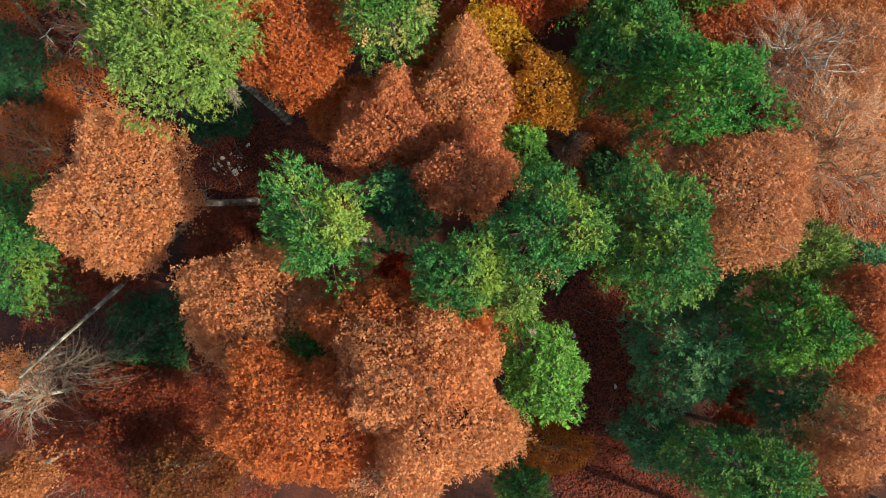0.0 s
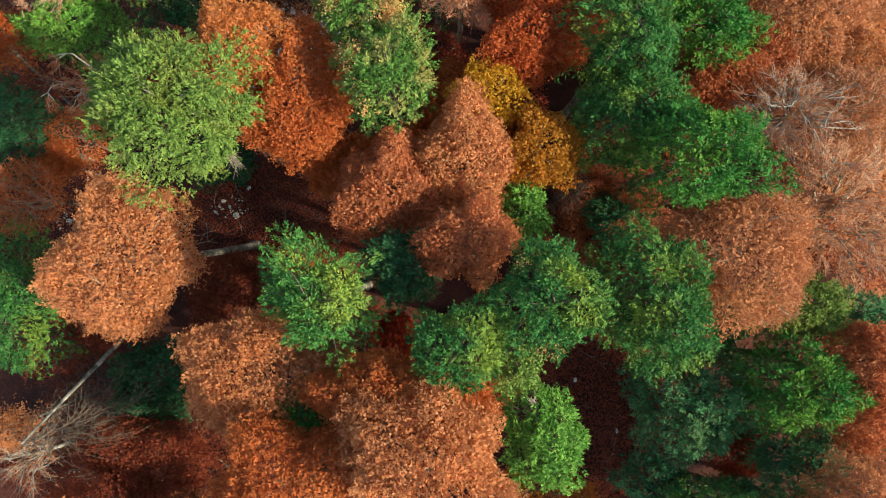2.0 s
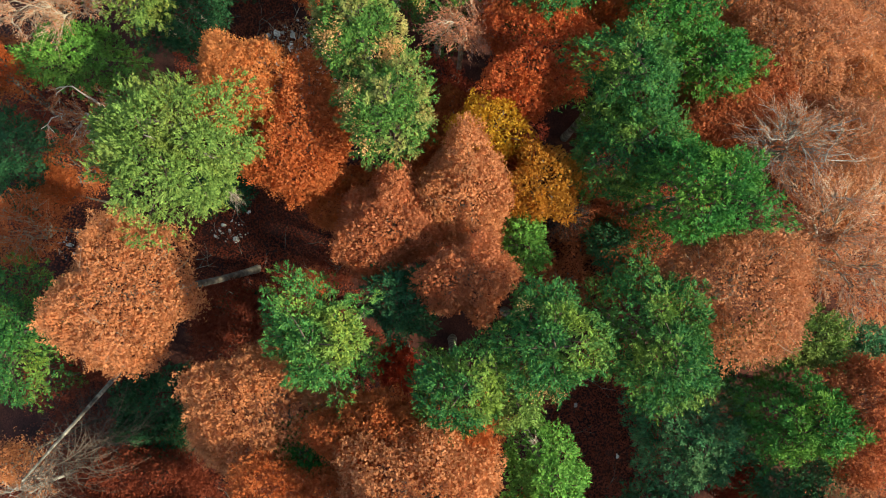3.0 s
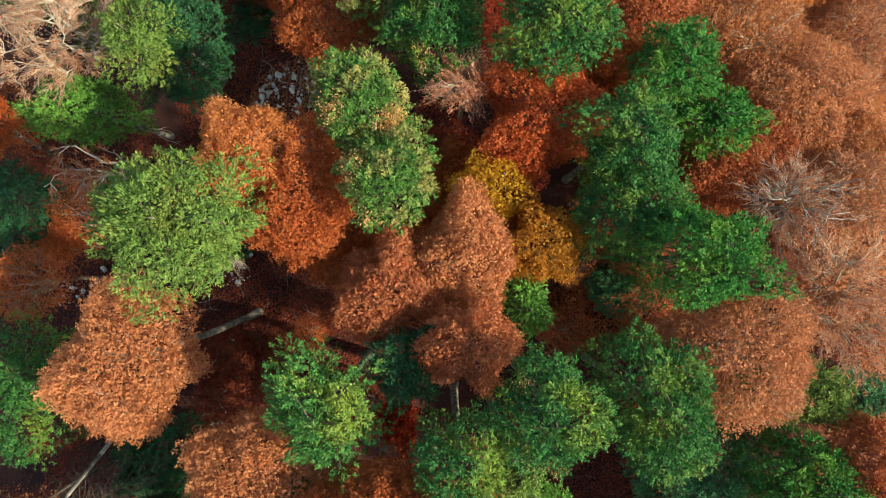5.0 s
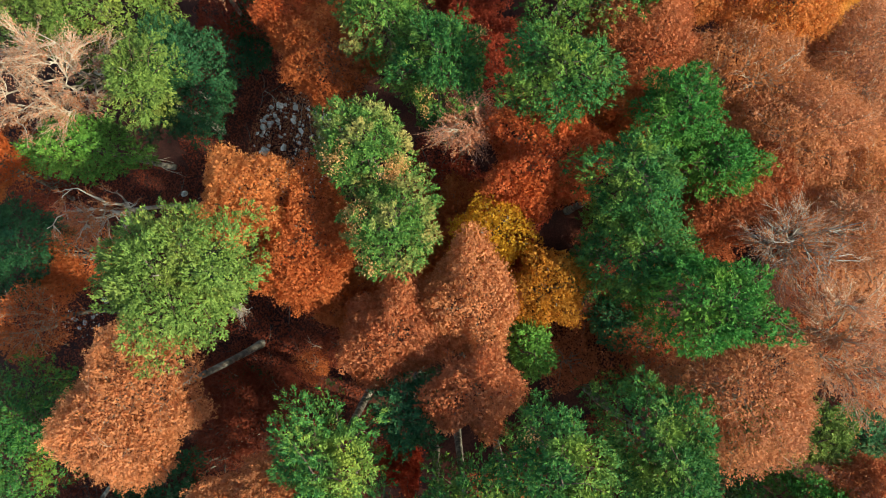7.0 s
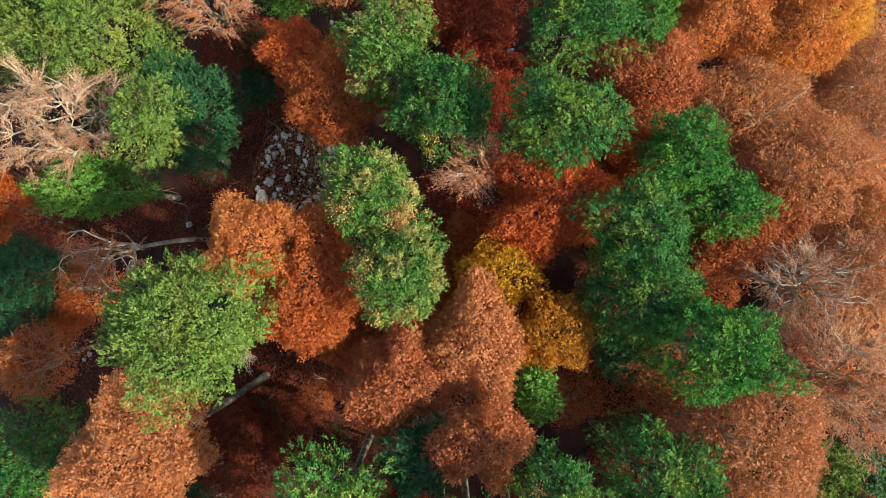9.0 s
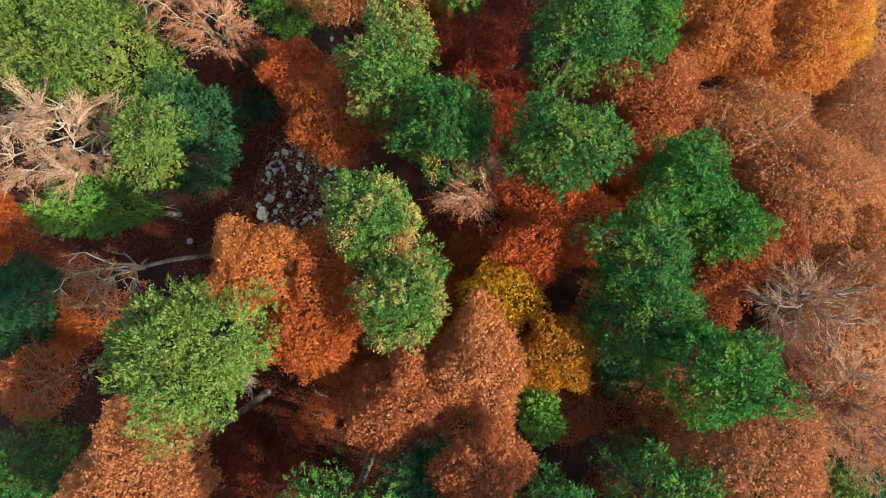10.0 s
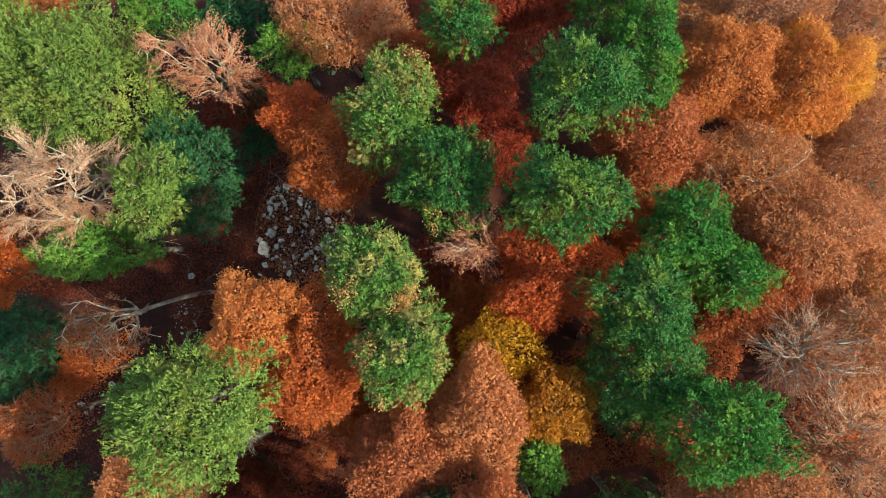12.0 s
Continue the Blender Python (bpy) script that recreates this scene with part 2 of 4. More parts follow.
def even_dome(rng, n, loose):
    """Directions spread evenly over the upper part of a ball, a little at random."""
    i = np.arange(n) + 0.5
    z = 1 - i / n * 1.25
    a = i * 2.39996 + rng.uniform(0, 6.283)
    h = np.sqrt(np.clip(1 - z * z, 0, 1))
    return np.stack([h * np.cos(a), h * np.sin(a), z], -1) + rng.normal(0, loose, (n, 3)) * 0.6


def limb_paths(rng, starts, ends, k=6, wob=0.12):
    """Crooked, rising limbs from starts to ends."""
    s = np.linspace(0, 1, k)[None, :, None]
    a, b = starts[:, None], ends[:, None]
    mid = a * (1 - s) + b * s
    span = np.linalg.norm(ends - starts, axis=1)[:, None, None]
    mid = mid + np.array([0, 0, 1.0]) * span * 0.10 * np.sin(np.pi * s)
    jit = sum(rng.normal(0, 1, (len(starts), 1, 3)) * np.sin(np.pi * w * s) / w ** 0.7 for w in (1, 2, 3, 5)) * span * wob * 0.17
    return mid + jit


def fir(x, y, top, rx, ry, rot, kind, label, star=0, cones=0, flat=0, foot=None):
    rng = fresh()
    g = ground_z(x, y) - 0.2
    height = top - g
    tree = thing("fir_tree", (x, y, g), label, "tree", "firs")
    line = trunk_line(rng, height, 0.15, 9, root_of(x, y, foot))
    rad = np.interp(np.linspace(0, 1, 9), [0, 0.05, 0.6, 1], [0.40, 0.32, 0.20, 0.03]) * (height / 25) ** 0.7
    part("trunk", mesh_of("trunk", *tubes(line[None], rad[None], 9), BARK_FIR, True), tree, "grey fir trunk")
    R = math.sqrt(rx * ry)
    sx, sy = 0.98 * rx, 0.98 * ry
    rz = min(height * 0.34, R * (0.80 if flat else 1.15))
    cz = height - rz
    fall = min(5.5, max(1.5, (cz - 0.30 * height) / (0.75 * rz)))
    shape = outline(rng, 6, 0.20 if star or flat else 0.15)
    # the crown is a dome of bough ends, each a rounded fan
    nl = int(16 + 2.5 * R) if star or flat else int(30 + 5.5 * R)
    lump = unit(even_dome(rng, nl, 0.13))
    size = rng.uniform(0.84, 1.08, nl)
    edge = math.cos(1.35 * math.sqrt(2.5 / nl))
    base, swell = (0.42, 0.70) if star else (0.62, 0.46) if flat else (0.71, 0.35)

    def surface(d):
        az = np.arctan2(d[:, 1], d[:, 0])
        r = 1 + (shape(az) - 1) * np.sqrt(np.clip(1 - d[:, 2] ** 2, 0, 1))
        dots = d @ lump.T
        own = np.argmax(dots, axis=1)
        near = np.clip((np.max(dots, axis=1) - edge) / (1 - edge), 0, 1)
        return r * (base + swell * size[own] * near ** (0.75 if star else 0.6)), own

    def dome(d, r):
        v = turned(d * r[:, None] * (1, 1, rz), sx, sy, rot)
        under = v[:, 2] < 0
        v[under, :2] *= np.clip(1 - d[under, 2:] ** 2, 0.2, 1) ** -0.35
        v[under, 2] *= fall
        return v + (0, 0, cz)

    # boughs run from the trunk to their fans
    ends = dome(lump, surface(lump)[0] * 0.86)
    hub = ends * (0, 0, 1.0) - np.array([0, 0, 0.30]) * np.linalg.norm(ends[:, :2], axis=1, keepdims=True)
    lean = np.stack([np.interp(hub[:, 2], line[:, 2], line[:, q]) for q in (0, 1)], -1)
    hub[:, :2] = lean
    lines = limb_paths(rng, hub, ends, 6, 0.10)
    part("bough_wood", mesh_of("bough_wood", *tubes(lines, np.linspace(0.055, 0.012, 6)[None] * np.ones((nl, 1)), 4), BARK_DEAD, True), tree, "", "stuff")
    # tufts of needles all over the fans
    nt = int(145 * R * R)
    d = unit(rng.normal(0, 1, (nt, 3)) + (0, 0, 0.16))
    d[:, 2] = np.where(d[:, 2] < -0.75, -d[:, 2], d[:, 2])
    r, own = surface(d)
    r = r * (1 - 0.26 * rng.uniform(0, 1, nt) ** 3) * (1 + 0.03 * rng.normal(0, 1, nt))
    tc = dome(d, r)
    off = (d - lump[own]) / math.sqrt(2.5 / nl)
    tdir = unit(off * 0.9 + d * 0.7 + rng.normal(0, 0.22, d.shape))
    face = unit(d * 0.55 + off * 0.55 + (0, 0, 0.35) + rng.normal(0, 0.16, d.shape))
    per = 13 if kind == "blue" else 15
    out = unit(rng.normal(0, 1, (nt, per, 3))) * rng.uniform(0.3, 1.0, (nt, per, 1))
    tsize = rng.uniform(0.75, 1.25, nt)[:, None, None]
    sd = unit(np.cross(tdir, face))
    p = tc[:, None] + (tdir[:, None] * out[..., :1] * 0.27 + sd[:, None] * out[..., 1:2] * 0.20 + face[:, None] * out[..., 2:] * 0.10) * tsize
    p = p.reshape(-1, 3)
    ax = (tdir[:, None] * 0.9 + sd[:, None] * out[..., 1:2] * 1.1 + rng.normal(0, 0.25, out.shape)).reshape(-1, 3)
    nr = np.repeat(face, per, 0) + rng.normal(0, 0.24, p.shape)
    # needles inside the fans, in their shade
    ni = int(300 * R * R)
    di = unit(rng.normal(0, 1, (ni, 3)))
    di[:, 2] = np.where(di[:, 2] < -0.75, -di[:, 2], di[:, 2])
    pi = dome(di, surface(di)[0] * rng.uniform(0.70, 0.90, ni))
    n = len(p)
    v = [blades(p, ax, nr, rng.uniform(0.10, 0.175, n), rng.uniform(0.058, 0.094, n)), blades(pi, rng.normal(0, 1, pi.shape), di + rng.normal(0, 0.4, pi.shape), rng.uniform(0.18, 0.30, ni), rng.uniform(0.11, 0.18, ni))]
    crown = part("crown", leaf_mesh("crown", np.concatenate(v), LEAF[kind]), tree)
    high = np.where(lump[:, 2] > 0.25)[0]
    spots = rng.choice(high, 3)
    for j in range(cones):
        dc = unit(lump[spots[j * j % 3]] + rng.normal(0, 0.15, 3))[None]
        c = dome(dc, surface(dc)[0])[0]
        n = 24
        cp = c + rng.normal(0, 1, (n, 3)) * (0.22, 0.22, 0.09)
        v, q = cards(cp, rng.normal(0, 0.5, (n, 3)) + (0, 0, 1.0), rng.normal(0, 1, cp.shape), np.full(n, 0.14), np.full(n, 0.08))
        part("cone", mesh_of("cone", v, q, CONE), crown, "pale orange upright cones", "stuff")
    return tree


def dead_bough(tree, place, way, length, count):
    """A fan of bare grey twigs standing out of a crown."""
    rng = fresh()
    a = np.array(place) - np.array(tree.matrix_basis.translation)
    way = unit(np.array(way, float))
    ends = a + (way + rng.normal(0, 0.35, (count, 3))) * rng.uniform(0.4, 1.0, (count, 1)) * length
    starts = a + way * rng.uniform(0, 0.4, (count, 1)) * length
    s = np.linspace(0, 1, 5)[None, :, None]
    lines = starts[:, None] * (1 - s) + ends[:, None] * s + rng.normal(0, 0.05, (count, 5, 3)) * length * np.sin(np.pi * s)
    part("dead_bough", mesh_of("dead_bough", *tubes(lines, np.linspace(0.013, 0.005, 5)[None] * np.ones((count, 1)), 3), TWIG_GREY), tree, "bare grey twigs", "stuff")


def beech(x, y, top, rx, ry, rot, kind, label, dens=1.0, limbs=0, bare=0, foot=None, most=1550, share=1.0):
    rng = fresh()
    g = ground_z(x, y) - 0.2
    height = top - g
    maple = "maple" in label
    tree = thing("maple_tree" if maple else "beech_tree", (x, y, g), label, "tree", "maples" if maple else "beeches")
    rx, ry = 1.04 * rx, 1.04 * ry
    R = math.sqrt(rx * ry)
    rz = min(0.80 * R + 0.8, height * 0.42)
    cz = height - rz
    bark = BARK_TAN if bare or limbs else BARK_BEECH
    fork = max(1.0, cz - rz * 0.9)
    line = trunk_line(rng, fork + 0.4, 0.35, 8, root_of(x, y, foot), share)
    tr = np.linspace(0.30, 0.20, 8) * (height / 23) ** 0.8
    tr = tr * min(1.0, 0.25 + R / 4)
    tr[0] *= 1.3
    part("trunk", mesh_of("trunk", *tubes(line[None], tr[None], 9), BARK_BEECH, True), tree)
    shape = outline(rng, 6, 0.15)
    # clumps of the dome: one to each limb, and the smaller ones of its branches
    lob = unit(even_dome(rng, int(9 + 1.6 * R), 0.30))
    sub = unit(even_dome(rng, int(46 + 9 * R), 0.20))

    def surface(d):
        az = np.arctan2(d[:, 1], d[:, 0])
        r = 1 + (shape(az) - 1) * np.sqrt(np.clip(1 - d[:, 2] ** 2, 0, 1))
        near = np.max(d @ lob.T, axis=1)
        near2 = np.max(d @ sub.T, axis=1)
        r = r * (0.78 + 0.25 * np.clip((near - 0.72) / 0.26, 0, 1) ** 0.75 + 0.08 * np.clip((near2 - 0.93) / 0.06, 0, 1))
        return r
    # main limbs, one to each clump
    nl = 8
    ends = lob[:nl] * surface(lob[:nl])[:, None] * 0.80
    ends = turned(ends * (1, 1, rz), rx, ry, rot) + (0, 0, cz)
    starts = np.repeat(line[-1:], nl, 0) - np.array([0, 0, 1.0]) * rng.uniform(0, 1.2, (nl, 1))
    lp = limb_paths(rng, starts, ends, 7, 0.22)
    for i in range(nl):
        part("limb", mesh_of("limb", *tubes(lp[i][None], np.linspace(0.13, 0.03, 7)[None] * (R / 3.5) ** 0.5, 6), bark, True), tree)
    # twigs that carry the leaves
    nt = int(150 * R * R * rz / max(R, 1) * 0.55 + 120)
    nt = int(min(nt, most))
    d = unit(rng.normal(0, 1, (nt, 3)))
    d[:, 2] = np.where(d[:, 2] < -0.18, -d[:, 2], d[:, 2])
    r = surface(d) * (1 - 0.42 * rng.uniform(0, 1, nt) ** 3.5) * (1 + 0.05 * rng.normal(0, 1, nt).clip(-1.5, 1.6))
    tip = turned(d * r[:, None] * (1, 1, rz), rx, ry, rot) + (0, 0, cz)
    own = lob[np.argmax(d @ lob.T, axis=1)]
    tw = unit((d - own * 0.62) * 1.5 + (0, 0, 0.42) + rng.normal(0, 0.20, d.shape))
    tl = rng.uniform(0.6, 1.3, nt)
    root = tip - tw * tl[:, None]
    # branches: limbs -> sub-branches near each twig
    if bare or limbs:
        m = nt // 4 if bare else nt // 6
        sel = rng.permutation(nt)[:m]
        flat = lp[:, 1:5].reshape(-1, 3)
        nb2 = 60 * bare if bare else 40
        bi = rng.choice(m, min(nb2, m), replace=False)
        bend = tip[sel][bi]
        dist = np.linalg.norm(bend[:, None] - flat[None], axis=2)
        bl = limb_paths(rng, flat[np.argmin(dist, 1)], bend, 6, 0.25)
        wood = part("branch_wood", mesh_of("branch_wood", *tubes(bl, np.linspace(0.05, 0.013, 6)[None] * rng.uniform(0.6, 1.15, (len(bl), 1)), 4), bark, True), tree, "pale bare branches", "stuff")
        flat2 = bl[:, 2:].reshape(-1, 3)
        st = []
        for c in range(0, m, 400):
            dd = np.linalg.norm((root[sel][c:c + 400])[:, None] - flat2[None], axis=2)
            st.append(flat2[np.argmin(dd, 1)])
        st = np.concatenate(st)
        tp = limb_paths(rng, st, tip[sel], 3, 0.25)
        part("twig_mass", mesh_of("twig_mass", *tubes(tp, np.linspace(0.012, 0.005, 3)[None] * np.ones((m, 1)), 3), TWIG_PALE if bare else TWIG), wood, "", "stuff")
    # each twig is a flat spray, its leaves in two rows
    per = max(4, int(30 * dens))
    flatn = unit(d * 0.55 + (0, 0, 0.7) + rng.normal(0, 0.24, d.shape))
    flatn = unit(flatn - tw * np.sum(flatn * tw, axis=1, keepdims=True))
    sidev = np.cross(tw, flatn)
    f = rng.uniform(0, 1, (nt, per)) ** 0.8
    sg = np.where(np.arange(per) % 2, 1.0, -1.0)[None] * rng.uniform(0.15, 1.0, (nt, per))
    half = (0.06 + 0.20 * np.sin(np.pi * np.clip(f * 0.85 + 0.12, 0, 1)))
    p = root[:, None] + tw[:, None] * (tl[:, None] * f * 1.05)[..., None] + sidev[:, None] * (sg * half)[..., None] + rng.normal(0, 0.035, (nt, per, 3))
    p = p.reshape(-1, 3)
    big = 1.4 if maple else 1.0
    ax = (tw[:, None] * 0.8 + sidev[:, None] * sg[..., None] + rng.normal(0, 0.3, (nt, per, 3))).reshape(-1, 3)
    nr = np.repeat(flatn, per, 0) + rng.normal(0, 0.26, p.shape)
    n = len(p)
    # inner leaves under the outer sprays, and the lower crown in their shade
    ni = int(640 * R * R * min(1.0, dens) ** 1.5)
    di = unit(rng.normal(0, 1, (ni, 3)))
    di[:, 2] = np.where(di[:, 2] < -0.3, -di[:, 2], di[:, 2])
    inner = turned(di * (surface(di) * rng.uniform(0.80, 0.97, ni))[:, None] * (1, 1, rz), rx, ry, rot) + (0, 0, cz)
    ns = int(30 * R)
    a, q = rng.uniform(0, 6.283, ns), np.sqrt(rng.uniform(0.1, 1, ns))
    deep = np.minimum(1.1 * rz + 2.0, cz * 0.7)
    low = turned(np.stack([q * np.cos(a) * 0.7, q * np.sin(a) * 0.7, cz - rng.uniform(0, 1, ns) * deep], -1), rx, ry, rot)
    lp8 = np.concatenate([inner, (low[:, None] + rng.normal(0, 0.35, (ns, 8, 3))).reshape(-1, 3)])
    lower = blades(lp8, rng.normal(0, 1, lp8.shape), rng.normal(0, 0.4, lp8.shape) + (0, 0, 1.0), rng.uniform(0.13, 0.21, len(lp8)), rng.uniform(0.11, 0.16, len(lp8)))
    part("lower_crown", leaf_mesh("lower_crown", lower, LEAF[kind]), tree, "sparser lower leaves")
    part("crown", leaf_mesh("crown", blades(p, ax, nr, rng.uniform(0.08, 0.13, n) * big, rng.uniform(0.06, 0.095, n) * big), LEAF[kind]), tree)
    return tree


def bare(x, y, top, rx, ry, rot, kind, label, dens=0.0, foot=None, fine=2400, share=1.0):
    rng = fresh()
    g = ground_z(x, y) - 0.2
    height = top - g
    dead = kind == "deadbrown"
    tree = thing("spruce_tree" if dead else "bare_beech_tree", (x, y, g), label, "tree", "bare trees")
    bark = {"grey": BARK_PALE if fine < 500 else BARK_GREY, "pale": BARK_PALE, "pink": BARK_TAN, "tan": BARK_TAN, "deadbrown": BARK_DEAD}[kind]
    R = math.sqrt(rx * ry)
    rz = min(R * 0.95, height * 0.4)
    cz = height - rz
    fork = max(1.5, cz - rz * 0.8)
    if dead:
        line = trunk_line(rng, height, 0.2, 9, root_of(x, y, foot))
        part("trunk", mesh_of("trunk", *tubes(line[None], np.linspace(0.29, 0.06, 9)[None], 9), BARK_FIR, True), tree, "bleached grey trunk")
        nb = 120
        u = rng.uniform(0.02, 1, nb)
        az = np.arange(nb) * 2.4
        L = R * np.clip(0.2 + u / 0.6, 0, 1) * rng.uniform(0.7, 1.1, nb)
        s = np.linspace(0, 1, 6)
        zz = (height - 0.6 * height * u)[:, None] + L[:, None] * (0.50 * s - 1.15 * s ** 2)
        b = az[:, None] + (0.55 + rng.normal(0, 0.25, nb))[:, None] * s ** 1.5
        lines = np.stack([L[:, None] * s * np.cos(b), L[:, None] * s * np.sin(b), zz], -1)
        wood = part("branch_wood", mesh_of("branch_wood", *tubes(lines, np.linspace(0.026, 0.010, 6)[None] * np.ones((nb, 1)), 3), bark), tree, "", "stuff")
        src = lines[:, 1:].reshape(-1, 3)
    else:
        line = trunk_line(rng, fork, 0.4, 8, root_of(x, y, foot), share)
        part("trunk", mesh_of("trunk", *tubes(line[None], np.linspace(0.30, 0.18, 8)[None] * (height / 24), 9), bark, True), tree)
        shape = outline(rng, 5, 0.26)
        nl = 9 if fine > 600 else 6
        a = np.arange(nl) * 2.39996 + rng.uniform(0, 6.283)
        tilt = rng.uniform(0.35, 1.0, nl)
        d = np.stack([np.cos(a) * tilt, np.sin(a) * tilt, np.sqrt(1.02 - tilt ** 2)], -1)
        ends = turned(d * shape(a)[:, None] * (0.92, 0.92, rz * 0.95), rx, ry, rot) + (0, 0, cz)
        lp = limb_paths(rng, np.repeat(line[-1:], nl, 0) - np.array([0, 0, 1.0]) * rng.uniform(0, 1.5, (nl, 1)), ends, 9, 0.34)
        for i in range(nl):
            part("limb", mesh_of("limb", *tubes(lp[i][None], np.linspace(0.10, 0.020, 9)[None] * min(1.0, R / 3.5) * (1.3 if fine < 500 else 1.0), 6), bark, True), tree)
        src = lp[:, 2:].reshape(-1, 3)
        grow = unit(np.gradient(lp, axis=1))[:, 2:].reshape(-1, 3)
        nb = 150 if fine > 600 else 46
        dd = unit(rng.normal(0, 1, (nb, 3)) + (0, 0, 0.5))
        e2 = turned(dd * (1, 1, rz) * (shape(np.arctan2(dd[:, 1], dd[:, 0])) * rng.uniform(0.5, 1.05, nb))[:, None], rx, ry, rot) + (0, 0, cz)
        own = np.argmin(np.linalg.norm(e2[:, None] - src[None] - grow[None] * 0.8, axis=2), 1)
        bl = limb_paths(rng, src[own], e2, 7, 0.3)
        wood = part("branch_wood", mesh_of("branch_wood", *tubes(bl, np.linspace(0.045, 0.012, 7)[None] * np.ones((nb, 1)), 4), bark, True), tree, "", "stuff")
        src = bl[:, 1:].reshape(-1, 3)
        grow = unit(np.gradient(bl, axis=1))[:, 1:].reshape(-1, 3)
    nt = 900 if dead else fine
    pick = rng.integers(0, len(src), nt)
    a3 = src[pick]
    if dead:
        way = unit(rng.normal(0, 0.6, (nt, 3)) * (1, 1, 0.4) + (0, 0, -1.0))
    else:
        way = unit(grow[pick] + unit(a3 - np.array([0, 0, cz - rz * 0.6])) * 0.5 + rng.normal(0, 0.36, (nt, 3)))
    e3 = a3 + way * rng.uniform(0.4, 1.4, (nt, 1))
    tl = limb_paths(rng, a3, e3, 4, 0.25)
    part("twig_mass", mesh_of("twig_mass", *tubes(tl, np.linspace(0.012, 0.005, 4)[None] * np.ones((nt, 1)), 3), TWIG_OF[kind]), wood, "", "stuff")
    if dens:
        n = int(16000 * dens)
        i = rng.integers(0, nt, n)
        f = rng.uniform(0.2, 1, (n, 1))
        p = a3[i] * (1 - f) + e3[i] * f + rng.normal(0, 0.07, (n, 3))
        v, q = cards(p, rng.normal(0, 1, p.shape), rng.normal(0, 0.5, p.shape) + (0, 0, 1.0), rng.uniform(0.10, 0.17, n), rng.uniform(0.06, 0.10, n))
        part("foliage", mesh_of("foliage", v, q, LEAF[kind]), tree, "a few dry leaves left")
    return tree


# ---- ground ----
def ground_material():
    m, t, b = node_material("leaf_litter_soil", 0.95)
    n1 = noise_node(t, 0.35, 5.0)
    r1 = ramp(t, [(0.024, 0.013, 0.012), (0.055, 0.022, 0.018), (0.095, 0.032, 0.021)])
    r1.color_ramp.elements[0].position, r1.color_ramp.elements[2].position = 0.3, 0.72
    t.links.new(n1.outputs[0], r1.inputs[0])
    co = t.nodes.new("ShaderNodeTexCoord")
    vo = t.nodes.new("ShaderNodeTexVoronoi")
    vo.inputs["Scale"].default_value = 13.0
    vo.inputs["Randomness"].default_value = 1.0
    t.links.new(co.outputs["Object"], vo.inputs["Vector"])
    hs = ramp(t, [(0.45, 0.42, 0.42), (1.0, 0.95, 0.9), (1.5, 1.35, 1.2)])
    t.links.new(vo.outputs["Color"], hs.inputs[0])
    c = mix_colour(t, "MULTIPLY", 1.0, r1.outputs[0], hs.outputs[0])
    t.links.new(c, b.inputs["Base Color"])
    bump = t.nodes.new("ShaderNodeBump")
    bump.inputs["Strength"].default_value, bump.inputs["Distance"].default_value = 0.6, 0.05
    fine = noise_node(t, 11.0, 6.0)
    t.links.new(fine.outputs[0], bump.inputs["Height"])
    t.links.new(bump.outputs[0], b.inputs["Normal"])
    return m


def make_ground():
    inner = np.arange(-60, 60.1, 0.75)
    outer = np.array([70, 90, 120, 170, 260, 420, 700, 1200, 2000.0])
    ax = np.concatenate([-outer[::-1], inner, outer])
    X, Y = np.meshgrid(ax, ax + 10, indexing="ij")
    lim = np.clip(np.hypot(X, Y - 10), 1, None)
    slope = np.minimum(1, 60 / lim)
    Z = 3.0 + (0.06 * X - 0.10 * Y) * slope
    rough = np.sin(X * 0.9 + np.sin(Y * 0.7)) * np.sin(Y * 1.1 + 0.6 * np.sin(X * 0.5)) * 0.12 + np.sin(X * 2.3 + 1.3 * np.sin(Y * 1.9)) * np.sin(Y * 2.7) * 0.06
    Z = Z + rough * (lim < 70)
    n = len(ax)
    i, j = np.meshgrid(np.arange(n - 1), np.arange(n - 1), indexing="ij")
    q = np.stack([i * n + j, (i + 1) * n + j, (i + 1) * n + j + 1, i * n + j + 1], -1)
    ob = new("ground", mesh_of("ground", np.stack([X, Y, Z], -1), q, ground_material(), True))
    tagged(ob, "sloping forest floor of dark soil and red-brown leaf litter", "ground", kind="structure")


make_ground()

# ---- stones, fallen wood and litter on the floor ----
def floor_z(x, y):
    """The floor's height with its small bumps."""
    r = math.sin(x * 0.9 + math.sin(y * 0.7)) * math.sin(y * 1.1 + 0.6 * math.sin(x * 0.5)) * 0.12
    return ground_z(x, y) + r + math.sin(x * 2.3 + 1.3 * math.sin(y * 1.9)) * math.sin(y * 2.7) * 0.06


